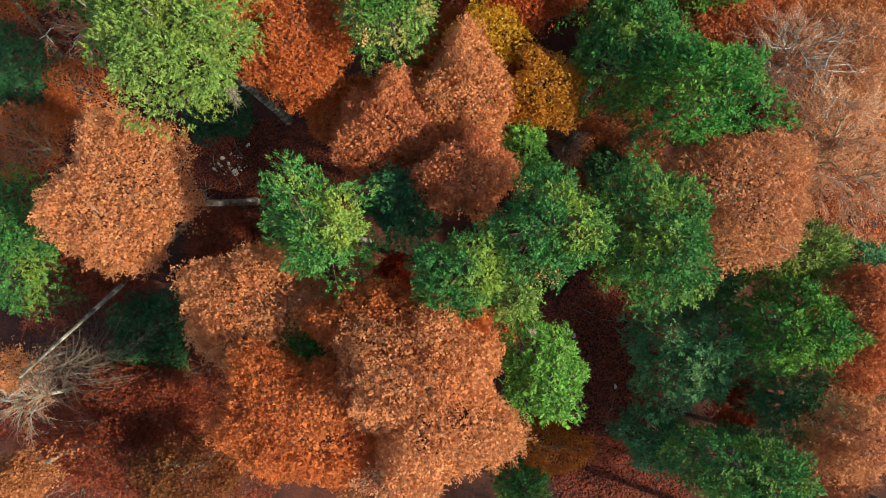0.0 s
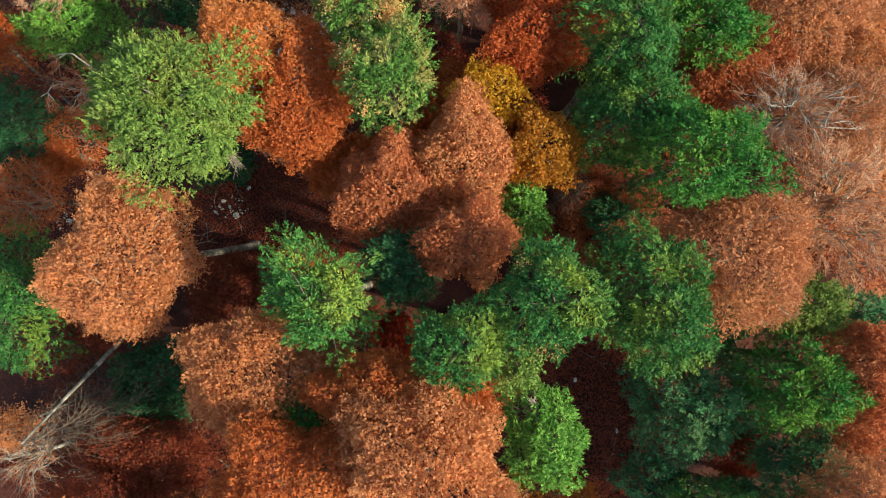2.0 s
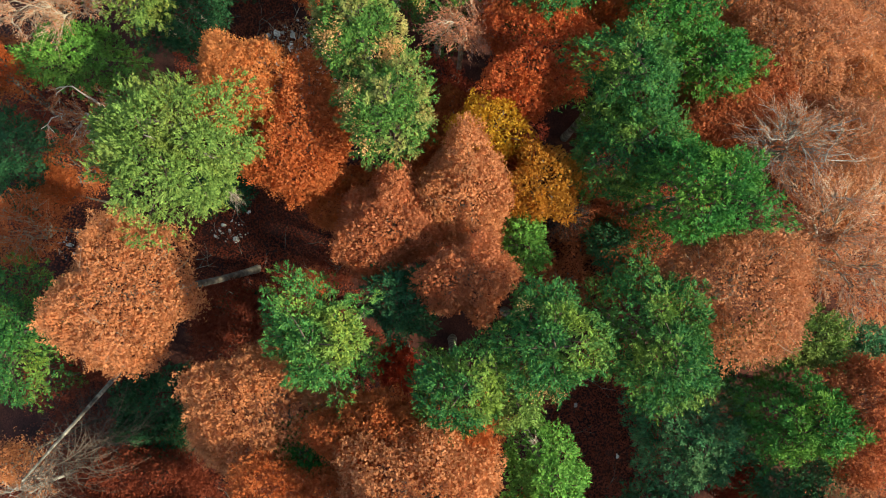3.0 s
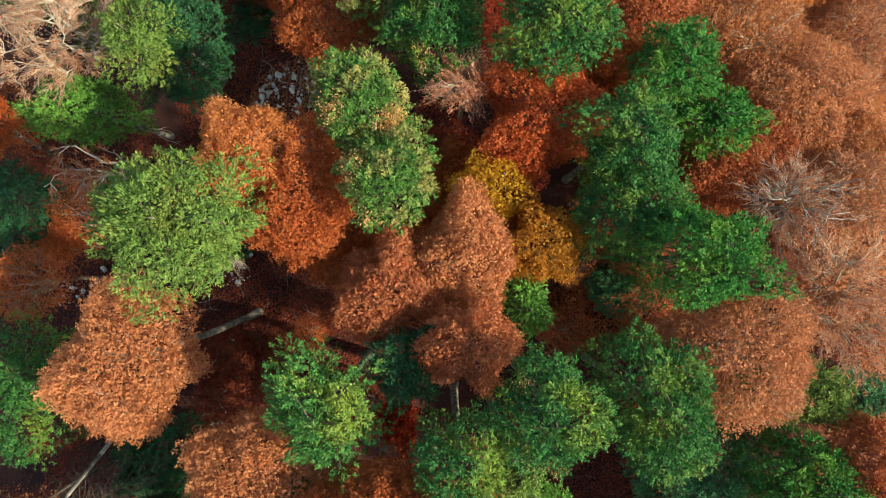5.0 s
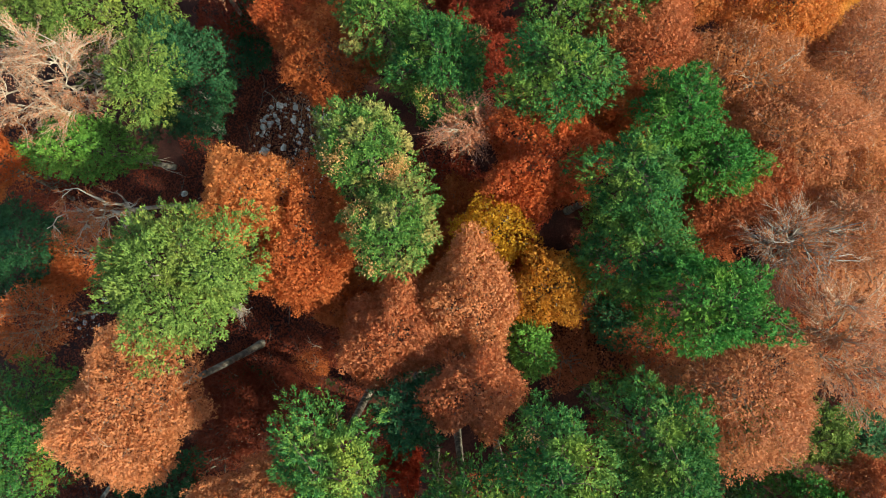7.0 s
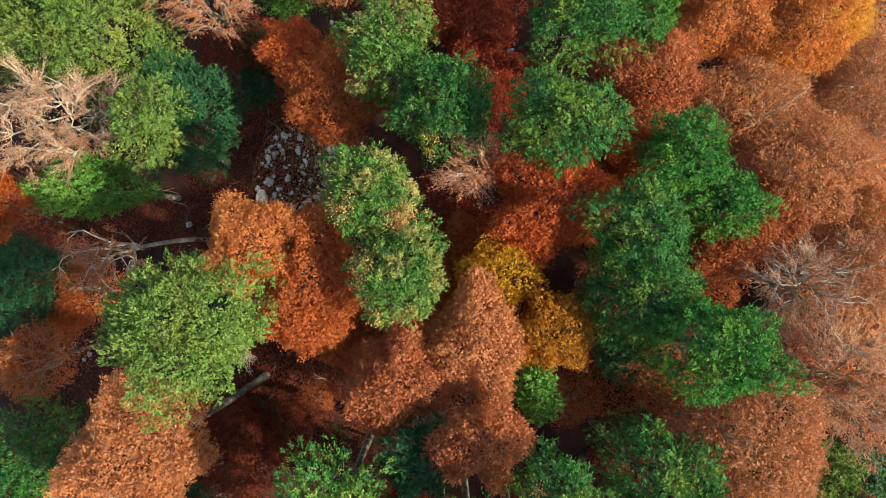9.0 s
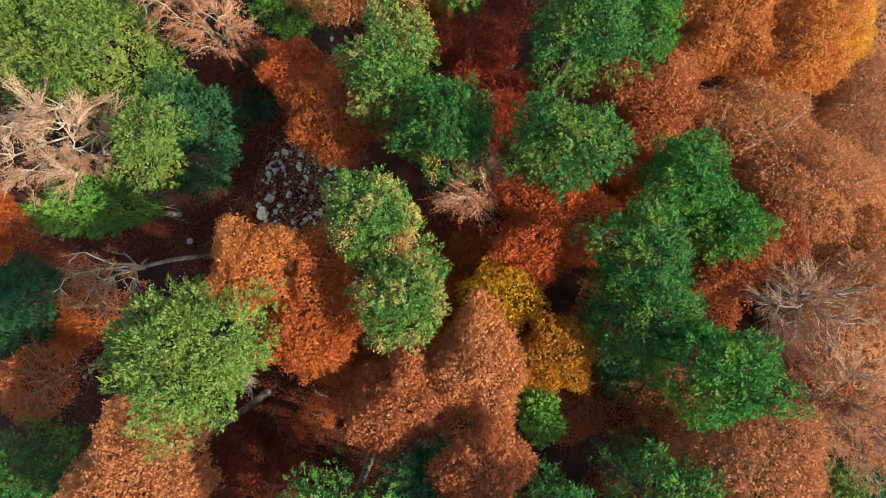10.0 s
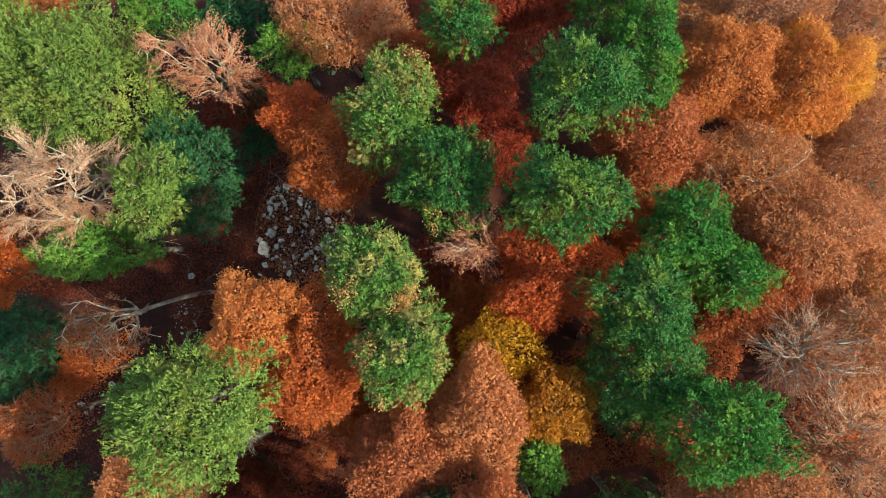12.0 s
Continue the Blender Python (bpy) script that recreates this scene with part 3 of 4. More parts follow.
def stone_material():
    m, t, b = node_material("limestone_grey", 0.9)
    n = noise_node(t, 2.5, 6.0)
    r = ramp(t, [(0.28, 0.26, 0.23), (0.52, 0.50, 0.46), (0.72, 0.70, 0.65)])
    r.color_ramp.elements[0].position, r.color_ramp.elements[2].position = 0.3, 0.7
    t.links.new(n.outputs[0], r.inputs[0])
    info = t.nodes.new("ShaderNodeObjectInfo")
    v = ramp(t, [(0.7, 0.7, 0.68), (1.15, 1.15, 1.12)])
    t.links.new(info.outputs["Random"], v.inputs[0])
    c = mix_colour(t, "MULTIPLY", 1.0, r.outputs[0], v.outputs[0])
    t.links.new(c, b.inputs["Base Color"])
    bump = t.nodes.new("ShaderNodeBump")
    bump.inputs["Strength"].default_value, bump.inputs["Distance"].default_value = 0.7, 0.04
    n2 = noise_node(t, 14.0, 5.0)
    t.links.new(n2.outputs[0], bump.inputs["Height"])
    t.links.new(bump.outputs[0], b.inputs["Normal"])
    return m


STONE = stone_material()


def stone_bmesh(rng, detail=2, near=0.35, away=0.75):
    """A broken block: a ball cut by flat faces."""
    bm = bmesh.new()
    bmesh.ops.create_icosphere(bm, subdivisions=detail, radius=1.0)
    cuts = unit(rng.normal(0, 1, (9, 3)))
    far = rng.uniform(near, away, 9)
    for v in bm.verts:
        p = np.array(v.co)
        for c, f in zip(cuts, far):
            over = p @ c - f
            if over > 0:
                p = p - c * over
        v.co = p
    return bm


STONE_MESHES = []
for k in range(7):
    bm = stone_bmesh(np.random.default_rng(40 + k))
    me = bpy.data.meshes.new("stone")
    bm.to_mesh(me)
    bm.free()
    me.materials.append(STONE)
    STONE_MESHES.append(me)


def stone(x, y, size, turn, long=1.3):
    ob = new("stone", STONE_MESHES[int(turn) % 7])
    ob.matrix_basis = pose(x, y, floor_z(x, y) + size * 0.12, turn % 17 - 8, turn % 13 - 6, turn) @ Matrix.Diagonal((size * 0.5 * long, size * 0.5, size * 0.42, 1))
    look_of = "large pale grey limestone block on the forest floor" if size > 0.9 else "grey limestone lying in leaf litter"
    tagged(ob, look_of, "stone", "stones of the clearing")


stone(-16.79, 19.86, 1.50, 0, 1.10)
stone(-16.22, 21.21, 1.10, 53, 1.23)
stone(-16.64, 18.45, 0.65, 106, 1.36)
stone(-16.30, 24.02, 0.45, 159, 1.49)
stone(-15.11, 23.75, 0.55, 32, 1.62)
stone(-14.90, 25.44, 0.85, 85, 1.10)
stone(-10.84, 24.10, 0.70, 138, 1.23)
stone(-12.51, 21.33, 0.60, 11, 1.36)
stone(-17.12, 20.62, 0.60, 64, 1.49)
stone(-15.62, 20.00, 0.55, 117, 1.62)
stone(-15.45, 24.68, 0.40, 170, 1.10)
stone(-13.20, 22.60, 0.40, 43, 1.23)
stone(-11.22, 22.98, 0.45, 96, 1.36)
stone(-11.87, 19.81, 0.70, 149, 1.49)
stone(-12.87, 19.22, 0.50, 22, 1.62)
stone(-15.64, 19.09, 0.45, 75, 1.10)
stone(-17.07, 17.56, 0.40, 128, 1.23)
stone(-23.23, 17.40, 0.70, 1, 1.36)
stone(-23.59, 14.17, 0.45, 54, 1.49)
stone(-22.79, 13.43, 0.40, 107, 1.62)
stone(-18.96, 8.11, 0.55, 160, 1.10)
stone(-17.82, 6.89, 0.65, 33, 1.23)
stone(-18.39, 7.62, 0.45, 86, 1.36)
stone(-19.62, 7.13, 0.40, 139, 1.49)
stone(-32.59, 6.38, 0.50, 12, 1.62)
stone(-31.56, 6.13, 0.65, 65, 1.10)
stone(-29.85, 8.00, 0.75, 118, 1.23)
stone(-32.03, 5.64, 0.40, 171, 1.36)
stone(-30.83, 6.62, 0.40, 44, 1.49)
stone(-15.85, 23.55, 0.60, 97, 1.62)
stone(-16.53, 23.98, 0.45, 150, 1.10)
stone(-16.81, 9.26, 0.49, 23, 1.23)
stone(10.63, -6.54, 0.44, 76, 1.36)
stone(13.92, -10.51, 0.40, 129, 1.49)
stone(5.23, 32.74, 0.70, 2, 1.62)
stone(3.86, 31.83, 0.45, 55, 1.10)
stone(4.03, 36.04, 0.45, 108, 1.23)
stone(-10.88, 35.90, 0.50, 161, 1.36)


def rubble(name, x0, y0, rx, ry, count, low, high, seed, label):
    """Broken stones, too many to count, in one heap."""
    rng = np.random.default_rng(seed)
    base = stone_bmesh(rng, 2, 0.28, 0.58)
    bv = np.array([v.co[:] for v in base.verts])
    bf = np.array([[v.index for v in f.verts] for f in base.faces])
    base.free()
    verts, tris = [], []
    for k in range(count):
        a, q = rng.uniform(0, 6.283), math.sqrt(rng.uniform(0, 1))
        x, y = x0 + rx * q * math.cos(a), y0 + ry * q * math.sin(a)
        s = rng.uniform(low, high) * (0.35 + 1.2 * rng.uniform() ** 3)
        m = np.array(Euler(rng.uniform(0, 6.28, 3)).to_matrix())
        verts.append((bv * rng.uniform(0.6, 1.2, 3) * s * 0.5) @ m.T + (x, y, floor_z(x, y) + s * 0.1))
        tris.append(bf + k * len(bv))
    me = bpy.data.meshes.new(name)
    me.from_pydata(np.concatenate(verts).tolist(), [], np.concatenate(tris).tolist())
    me.materials.append(STONE)
    tagged(new(name, me), label, "rubble", kind="stuff")


rubble("scree", -13.18, 21.84, 4.00, 4.75, 380, 0.18, 0.75, 7, "scree of small broken grey stones on dark soil")
rubble("scree", -23.32, 13.92, 1.40, 2.00, 160, 0.10, 0.28, 8, "patch of small grey stones below a bare beech")
rubble("scree", -31.81, 6.13, 1.99, 1.39, 90, 0.12, 0.36, 9, "grey stones in a dark gap between trees")
rubble("scree", -18.54, 7.47, 1.79, 1.10, 80, 0.10, 0.34, 10, "grey stones beside a tall fir")


def litter(name, x0, y0, rx, ry, count, kind, seed, label):
    """Fallen leaves lying on the floor."""
    rng = np.random.default_rng(seed)
    a, q = rng.uniform(0, 6.283, count), np.sqrt(rng.uniform(0, 1, count))
    x, y = x0 + rx * q * np.cos(a), y0 + ry * q * np.sin(a)
    z = np.array([floor_z(i, j) for i, j in zip(x, y)]) + rng.uniform(0.03, 0.12, count)
    p = np.stack([x, y, z], -1)
    v = blades(p, rng.normal(0, 1, p.shape) * (1, 1, 0.3), rng.normal(0, 0.4, p.shape) + (0, 0, 1.0), rng.uniform(0.12, 0.24, count), rng.uniform(0.09, 0.17, count))
    tagged(new(name, leaf_mesh(name, v, LEAF[kind])), label, "leaf litter", kind="stuff")


# maroon litter also carries in its colour the shade of these gaps
litter("leaf_litter", 13.06, -8.97, 4.45, 8.40, 9000, "maroon", 20, "red-brown fallen beech leaves on open ground")
litter("leaf_litter", -15.02, 6.17, 7.47, 5.48, 7000, "maroon", 21, "dark fallen leaves in the shaded gap")
litter("leaf_litter", -18.93, 25.50, 5.50, 8.50, 7000, "maroon", 22, "dark fallen leaves around the stones")
litter("leaf_litter", -13.18, 21.84, 4.50, 5.00, 4000, "tan", 23, "tan dry leaves between the stones")
litter("leaf_litter", 11.76, 4.83, 5.98, 3.49, 6000, "redbrown", 24, "red-brown fallen leaves between firs")
litter("leaf_litter", -30.50, 17.95, 9.00, 3.00, 5000, "maroon", 25, "dark fallen leaves below the slope trees")
litter("leaf_litter", -13.68, 1.12, 7.00, 4.50, 4000, "maroon", 26, "dark fallen leaves under beeches")
litter("leaf_litter", 14.19, -17.67, 5.44, 3.46, 4000, "maroon", 27, "dark red-brown fallen leaves below firs")
litter("leaf_litter", -33.81, 6.13, 5.50, 5.50, 3500, "maroon", 28, "dark fallen leaves in a gap")


def fallen_branch(x, y, length, turn, thick=0.05, pale=0):
    """A dead branch on the floor, with a fork or two."""
    rng = fresh()
    k = 7
    s = np.linspace(-0.5, 0.5, k)
    line = np.stack([s * length, 0.05 * length * np.sin(s * 5 + rng.uniform(0, 6)), 0.06 + 0.04 * np.cos(s * 7)], -1)
    c, n = math.cos(radians(turn)), math.sin(radians(turn))
    def place(l):
        w = np.stack([l[:, 0] * c - l[:, 1] * n, l[:, 0] * n + l[:, 1] * c, l[:, 2]], -1)
        w[:, 2] += [floor_z(x + i, y + j) - floor_z(x, y) for i, j in w[:, :2]]
        return w
    ob = thing("fallen_branch", (x, y, floor_z(x, y)), "pale dead branch lying on the forest floor" if pale else "dark dead branch lying in leaf litter", "branch", "fallen wood")
    bark = BARK_PALE if pale else BARK_BEECH
    part("stem", mesh_of("stem", *tubes(place(line)[None], np.linspace(thick, thick * 0.4, k)[None], 6), bark, True), ob)
    for j in range(2):
        a = line[2 + 2 * j]
        w = np.linspace(0, 1, 4)[:, None]
        side = np.array([0.35 * length, rng.choice([-1, 1]) * 0.22 * length, 0.15])
        part("side_twig", mesh_of("side_twig", *tubes(place(a + side * w * rng.uniform(0.5, 1))[None], np.linspace(thick * 0.5, thick * 0.2, 4)[None], 5), bark, True), ob)


fallen_branch(-12.19, 23.35, 3.00, 88, 0.04, pale=1)
fallen_branch(-12.84, 25.15, 2.50, 75, 0.04, pale=1)
fallen_branch(-20.20, 28.92, 3.75, 82, 0.035)
fallen_branch(-15.81, 24.94, 3.00, 60, 0.04, pale=1)
fallen_branch(-14.30, 25.95, 2.00, -40, 0.04, pale=1)
fallen_branch(-16.62, 26.09, 2.50, 75, 0.035)
fallen_branch(-11.11, 6.66, 1.99, 20, 0.035)
fallen_branch(-17.59, 8.84, 2.24, -60, 0.035)
fallen_branch(-15.40, 2.82, 2.99, 70, 0.035)
fallen_branch(-16.42, -2.83, 5.48, 50, 0.035)
fallen_branch(-17.11, -3.99, 3.49, 35, 0.04, pale=1)
fallen_branch(-13.53, 7.18, 2.22, 80, 0.035)
fallen_branch(-11.43, 10.15, 1.98, -30, 0.035)
fallen_branch(10.82, -8.56, 2.47, 20, 0.035)
fallen_branch(13.44, -12.06, 1.98, 70, 0.035)
fallen_branch(12.24, -4.93, 2.96, -40, 0.035)
fallen_branch(18.23, -14.14, 4.45, -25, 0.04, pale=1)
fallen_branch(-26.30, 20.74, 3.98, -20, 0.04, pale=1)
fallen_branch(-24.68, 19.58, 2.99, -30, 0.04, pale=1)
fallen_branch(-19.50, 27.07, 3.50, -70, 0.035)
fallen_branch(-32.45, 15.95, 3.00, -25, 0.035)
fallen_branch(-21.20, 17.88, 2.50, 50, 0.035)
fallen_branch(-15.36, 27.00, 3.00, 40, 0.035)
fallen_branch(16.12, 6.83, 3.00, -30, 0.035)
fallen_branch(16.83, 2.77, 4.50, -40, 0.04, pale=1)
fallen_branch(9.70, 9.12, 3.95, 70, 0.035)
fallen_branch(10.62, 7.67, 3.46, 40, 0.035)
fallen_branch(-13.15, 27.85, 3.49, 80, 0.04, pale=1)
fallen_branch(-15.40, 25.79, 2.99, -45, 0.04, pale=1)
fallen_branch(-23.48, 11.96, 2.00, 70, 0.04, pale=1)
fallen_branch(-11.76, 26.94, 2.00, 60, 0.04, pale=1)
fallen_branch(-18.45, 27.08, 1.10, 173, 0.020)
fallen_branch(-20.47, 5.36, 1.79, 10, 0.038, pale=1)
fallen_branch(-15.23, 24.94, 1.07, 13, 0.023)
fallen_branch(-20.64, 4.58, 2.06, 26, 0.043, pale=1)
fallen_branch(-11.65, 23.04, 0.94, 68, 0.043)
fallen_branch(-16.64, 27.97, 2.22, 105, 0.021)
fallen_branch(-22.92, 27.57, 1.98, 28, 0.044, pale=1)
fallen_branch(-19.00, 3.65, 1.33, 21, 0.023)
fallen_branch(-20.43, 5.69, 2.27, 107, 0.022, pale=1)
fallen_branch(-11.93, 25.59, 2.30, 10, 0.021)
fallen_branch(-11.32, 4.29, 1.98, 147, 0.045, pale=1)
fallen_branch(-16.57, 3.35, 1.06, 129, 0.021)
fallen_branch(-15.23, 5.31, 1.90, 88, 0.023)
fallen_branch(-19.89, 25.28, 2.38, 147, 0.039)
fallen_branch(-17.54, 6.07, 1.14, 113, 0.027)
fallen_branch(-18.37, 29.32, 2.05, 6, 0.030)
fallen_branch(-19.31, 21.17, 1.20, 16, 0.031, pale=1)
fallen_branch(-19.07, 17.94, 1.70, 35, 0.037, pale=1)
fallen_branch(-23.51, 18.19, 2.10, 67, 0.044)
fallen_branch(-19.79, 8.31, 1.52, 99, 0.027, pale=1)
fallen_branch(-21.40, 24.24, 1.24, 22, 0.039, pale=1)
fallen_branch(-17.71, 22.85, 1.93, 98, 0.035)
fallen_branch(-12.91, 4.13, 2.21, 126, 0.029)
fallen_branch(-19.28, 28.37, 1.81, 21, 0.024)
fallen_branch(-16.44, 22.63, 1.75, 139, 0.030, pale=1)
fallen_branch(-18.64, 27.15, 0.91, 166, 0.021)

# ---- the trees ----
tall_fir = fir(-13.60, 10.41, 29.4, 4.40, 3.55, -0, "light", "tall light green fir with a broad flat crown", flat=1, foot=(-13.44, 11.50))
fir(-4.85, 17.45, 25.8, 2.75, 2.80, -0, "olive", "green fir with pale orange cone clusters on top", cones=60)
fir(-3.15, 13.15, 26, 2.89, 2.89, -0, "olive", "green fir with a few orange cone clusters", cones=25)
fir(10.21, 15.66, 24.6, 3.09, 2.92, -0, "mid", "dark green fir with dense layered branches")
fir(10.96, 11.63, 23.2, 3.56, 3.22, -0, "mid", "dark green fir with yellowish branch tips", foot=(10.59, 12.15))
fir(13.20, 20.00, 23.2, 2.80, 2.68, -0, "deep", "deep green fir with a rounded top")
fir(16.50, 17.25, 20.5, 3.04, 2.57, -0, "deep", "deep green fir beside brown beeches")
fir(14.20, 8.75, 26, 3.40, 3.20, -20, "deep", "bright deep green fir with full round crown")
fir(-6.32, 1.02, 28.6, 2.93, 3.11, -0, "star", "green fir with long star-like branches and yellow tips", star=1)
fir(-2.31, 2.62, 23.6, 2.21, 2.40, -0, "dark", "shaded dark green fir in a group")
fir(0.68, -1.35, 29, 2.41, 2.30, -0, "mid", "green fir with a lighter top")
fir(3.60, -2.56, 26, 1.56, 1.50, -0, "light", "small light green fir among taller firs")
fir(5.00, 0.95, 29.4, 2.58, 3.14, -0, "mid", "green fir with yellow-tinged needles", cones=14)
fir(11.40, 0.86, 26.6, 3.21, 4.25, -0, "mid", "large green fir with thick lower branches")
fir(4.83, 5.91, 20.5, 1.60, 1.94, -0, "bright", "young bright green fir beside larger firs")
fir(-27.38, 0.21, 20, 3.04, 4.20, -0, "mid", "dark green fir with bright branch tips")
grey_top_fir = fir(5.40, -6.60, 25.6, 2.48, 2.79, -0, "bright", "green fir with a bare grey top shoot")
fir(21.57, -4.57, 21.5, 3.48, 2.95, -0, "deep", "deep green fir with visible dead twigs")
fir(16.36, -6.47, 18, 3.99, 4.37, -0, "blue", "sparse blue-green fir standing in shade")
fir(23.12, -9.71, 18, 3.46, 2.71, -0, "blue", "low blue-green fir with thin crown")
fir(22.82, 0.01, 18.5, 3.52, 2.30, -0, "light", "pale light green fir below a brown beech")
edge_fir = fir(17.13, -12.55, 24.5, 3.47, 2.64, -0, "mid", "green fir with feathery light branches")
fir(27.94, -0.69, 16, 2.40, 2.01, -0, "blue", "thin blue-green fir in shade")
fir(-30.96, 11.89, 15, 2.93, 3.86, -0, "dark", "dark blue-green fir in shade")
fir(15.20, -13.20, 13, 2.80, 2.40, -0, "blue", "thin blue-green young fir in deep shade")
fir(20.50, -14.00, 15, 3.00, 2.60, -0, "blue", "thin blue-green fir in shade")
fir(19.60, -1.50, 13, 2.60, 2.20, -0, "blue", "thin blue-green young fir below a beech")
fir(-26.28, 30.81, 17.5, 6.43, 5.85, -0, "light", "wide light green fir with layered branches")
fir(-30.94, 33.57, 17, 2.41, 3.10, -0, "light", "yellowish green fir with soft branches")
fir(-19.76, 24.91, 14.2, 3.84, 4.80, -0, "dark", "dark emerald green fir beside the clearing")
fir(-20.01, 23.02, 19, 2.45, 2.89, -0, "light", "bright light green young fir", star=1)
fir(-26.18, 19.44, 15, 3.99, 2.44, -0, "bright", "low green fir under a bare beech", foot=(-24.28, 19.88))
fir(-4.25, 27.69, 21.2, 3.07, 3.64, -0, "olive", "light green fir with drooping branches", cones=20)
fir(-0.68, 23.24, 21.8, 3.42, 3.42, -0, "mid", "green fir with an orange cone cluster", cones=14)
fir(6.10, 21.60, 25, 3.35, 3.00, -0, "mid", "green fir with a broad crown")
fir(7.65, 28.84, 23, 3.25, 2.90, -0, "mid", "grey-green fir with a broad crown")
fir(12.80, 32.46, 18.5, 2.42, 4.24, -0, "deep", "deep green fir behind a taller fir")
fir(0.30, 33.35, 20, 2.75, 2.17, -0, "mid", "green fir with hanging branches", star=1)
fir(-12.29, 34.86, 12, 2.65, 2.22, -0, "bright", "low green fir beside a bare beech")
fir(-17.24, 38.20, 9, 3.47, 2.74, -0, "dark", "dark green understory fir in shade")
fir(-16.05, 30.87, 6, 2.15, 3.25, -0, "dark", "dark green young fir in the shade")
fir(32.10, 16.61, 12, 1.51, 1.51, -0, "bright", "small green fir among brown beeches")
fir(-7.30, -5.00, 25.0, 1.95, 1.60, -0, "deep", "dark green young fir between copper beeches")
fir(-21.47, -6.65, 12, 3.65, 3.65, -0, "dark", "dark green understory fir in shade")
fir(-17.56, 11.05, 9, 2.77, 2.32, -0, "dark", "dark green understory fir below a tall fir")
fir(5.90, -16.97, 11, 2.22, 1.79, -0, "mid", "low green fir below taller trees")
fir(13.66, 6.51, 7.5, 2.88, 2.32, -0, "blue", "thin grey-green young fir")
fir(-16.32, 0.92, 5, 2.51, 1.93, -0, "dark", "small dark green fir on the forest floor")
fir(-22.58, 38.10, 13, 3.15, 2.10, -0, "deep", "deep green fir behind a wide fir")
beech(-32.66, 38.76, 10, 3.02, 1.73, -0, "brown", "brown young beech behind a fir")
fir(11.12, 37.25, 15, 2.83, 2.42, -0, "deep", "deep green fir at the upper slope")
beech(6.17, 37.38, 12, 2.49, 1.66, -0, "crimsondark", "dark crimson beech at the upper slope")
beech(-11.67, 14.74, 24.5, 2.47, 2.44, -0, "orange", "bright orange beech with dense dry leaves")
beech(-8.51, 12.21, 23, 2.89, 3.61, -0, "rust", "rust-red beech with dense leaves")
beech(-3.33, 7.03, 22.8, 2.88, 3.07, -0, "copperred", "copper-red beech with dense leaves")
beech(1.18, 8.82, 22.8, 2.75, 3.54, -0, "copper", "copper beech with dry pinkish leaves")
beech(1.25, 3.88, 25.2, 2.34, 2.28, -0, "copperred", "reddish copper beech beside dark firs")
beech(-5.99, 8.72, 18.5, 2.45, 2.23, -0, "rust", "rust-red beech between larger beeches")
beech(-0.71, 11.05, 17, 2.04, 1.85, -0, "rust", "rust-red young beech below a fir")
beech(4.18, 10.84, 17.5, 1.83, 2.20, -0, "rust", "rust-red young beech beside yellow maples")
bare(9.69, 8.67, 9.5, 2.24, 2.37, -0, "deadbrown", "dark leafless sapling with curved branches")
beech(2.65, 12.85, 20.4, 2.37, 2.23, -0, "yellow", "yellow maple with sparse bright leaves", dens=0.5, most=300)
beech(5.70, 9.51, 21.4, 2.41, 2.34, -0, "ochre", "ochre-yellow maple with drying leaves", dens=0.55, most=430)
beech(-18.15, 2.95, 24.6, 3.79, 3.92, -0, "copper", "large copper beech with pale limbs showing", limbs=1, foot=(-15.85, 4.44))
beech(-9.90, -3.41, 25.2, 4.15, 3.37, -20, "copper", "copper beech with pinkish dry leaves")
beech(-0.78, -7.28, 30, 4.01, 3.91, -0, "copper", "tall broad copper beech with dense leaves")
beech(-7.01, -8.50, 28.6, 4.00, 3.30, -0, "rust", "rust-orange beech with a dense crown")
beech(-1.05, -4.12, 27.5, 3.40, 1.90, -0, "rust", "rust-orange beech between taller trees")
beech(-4.20, -3.80, 27.0, 2.40, 2.00, -0, "rust", "rust-orange beech between copper beeches")
beech(-2.90, -11.85, 27, 2.85, 1.71, -0, "tan", "thinning tan beech with pale branches", bare=1, dens=0.45)
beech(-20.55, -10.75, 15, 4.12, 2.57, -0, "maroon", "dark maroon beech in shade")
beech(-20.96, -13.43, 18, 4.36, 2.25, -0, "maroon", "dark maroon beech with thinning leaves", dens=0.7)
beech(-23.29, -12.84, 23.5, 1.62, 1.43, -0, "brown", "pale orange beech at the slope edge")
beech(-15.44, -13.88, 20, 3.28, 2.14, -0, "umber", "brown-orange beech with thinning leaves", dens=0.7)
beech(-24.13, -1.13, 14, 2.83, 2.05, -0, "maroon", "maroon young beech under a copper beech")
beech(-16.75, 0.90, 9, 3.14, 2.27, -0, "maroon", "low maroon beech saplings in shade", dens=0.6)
beech(-3.01, -1.84, 18, 1.28, 1.50, -0, "red", "small red beech between firs")
beech(7.11, -14.75, 9, 3.71, 2.27, -0, "ochreshaded", "orange young beech in shade", dens=0.6)
beech(20.97, -10.48, 13, 1.80, 1.68, -0, "red", "red young beech among firs", dens=0.7)
beech(25.41, -4.42, 21, 2.09, 3.78, -0, "redbrown", "red-brown beech with dense leaves")
beech(23.58, -10.42, 23, 2.55, 2.30, -0, "tan", "tan-brown beech with drying leaves", dens=0.7)
beech(23.48, -13.52, 20, 2.47, 2.06, -0, "tan", "tan-brown beech with drying leaves", dens=0.7)
beech(16.80, 3.19, 24, 4.37, 3.42, -15, "tanbrown", "tan-brown beech with dry leaves", limbs=1, dens=0.75)
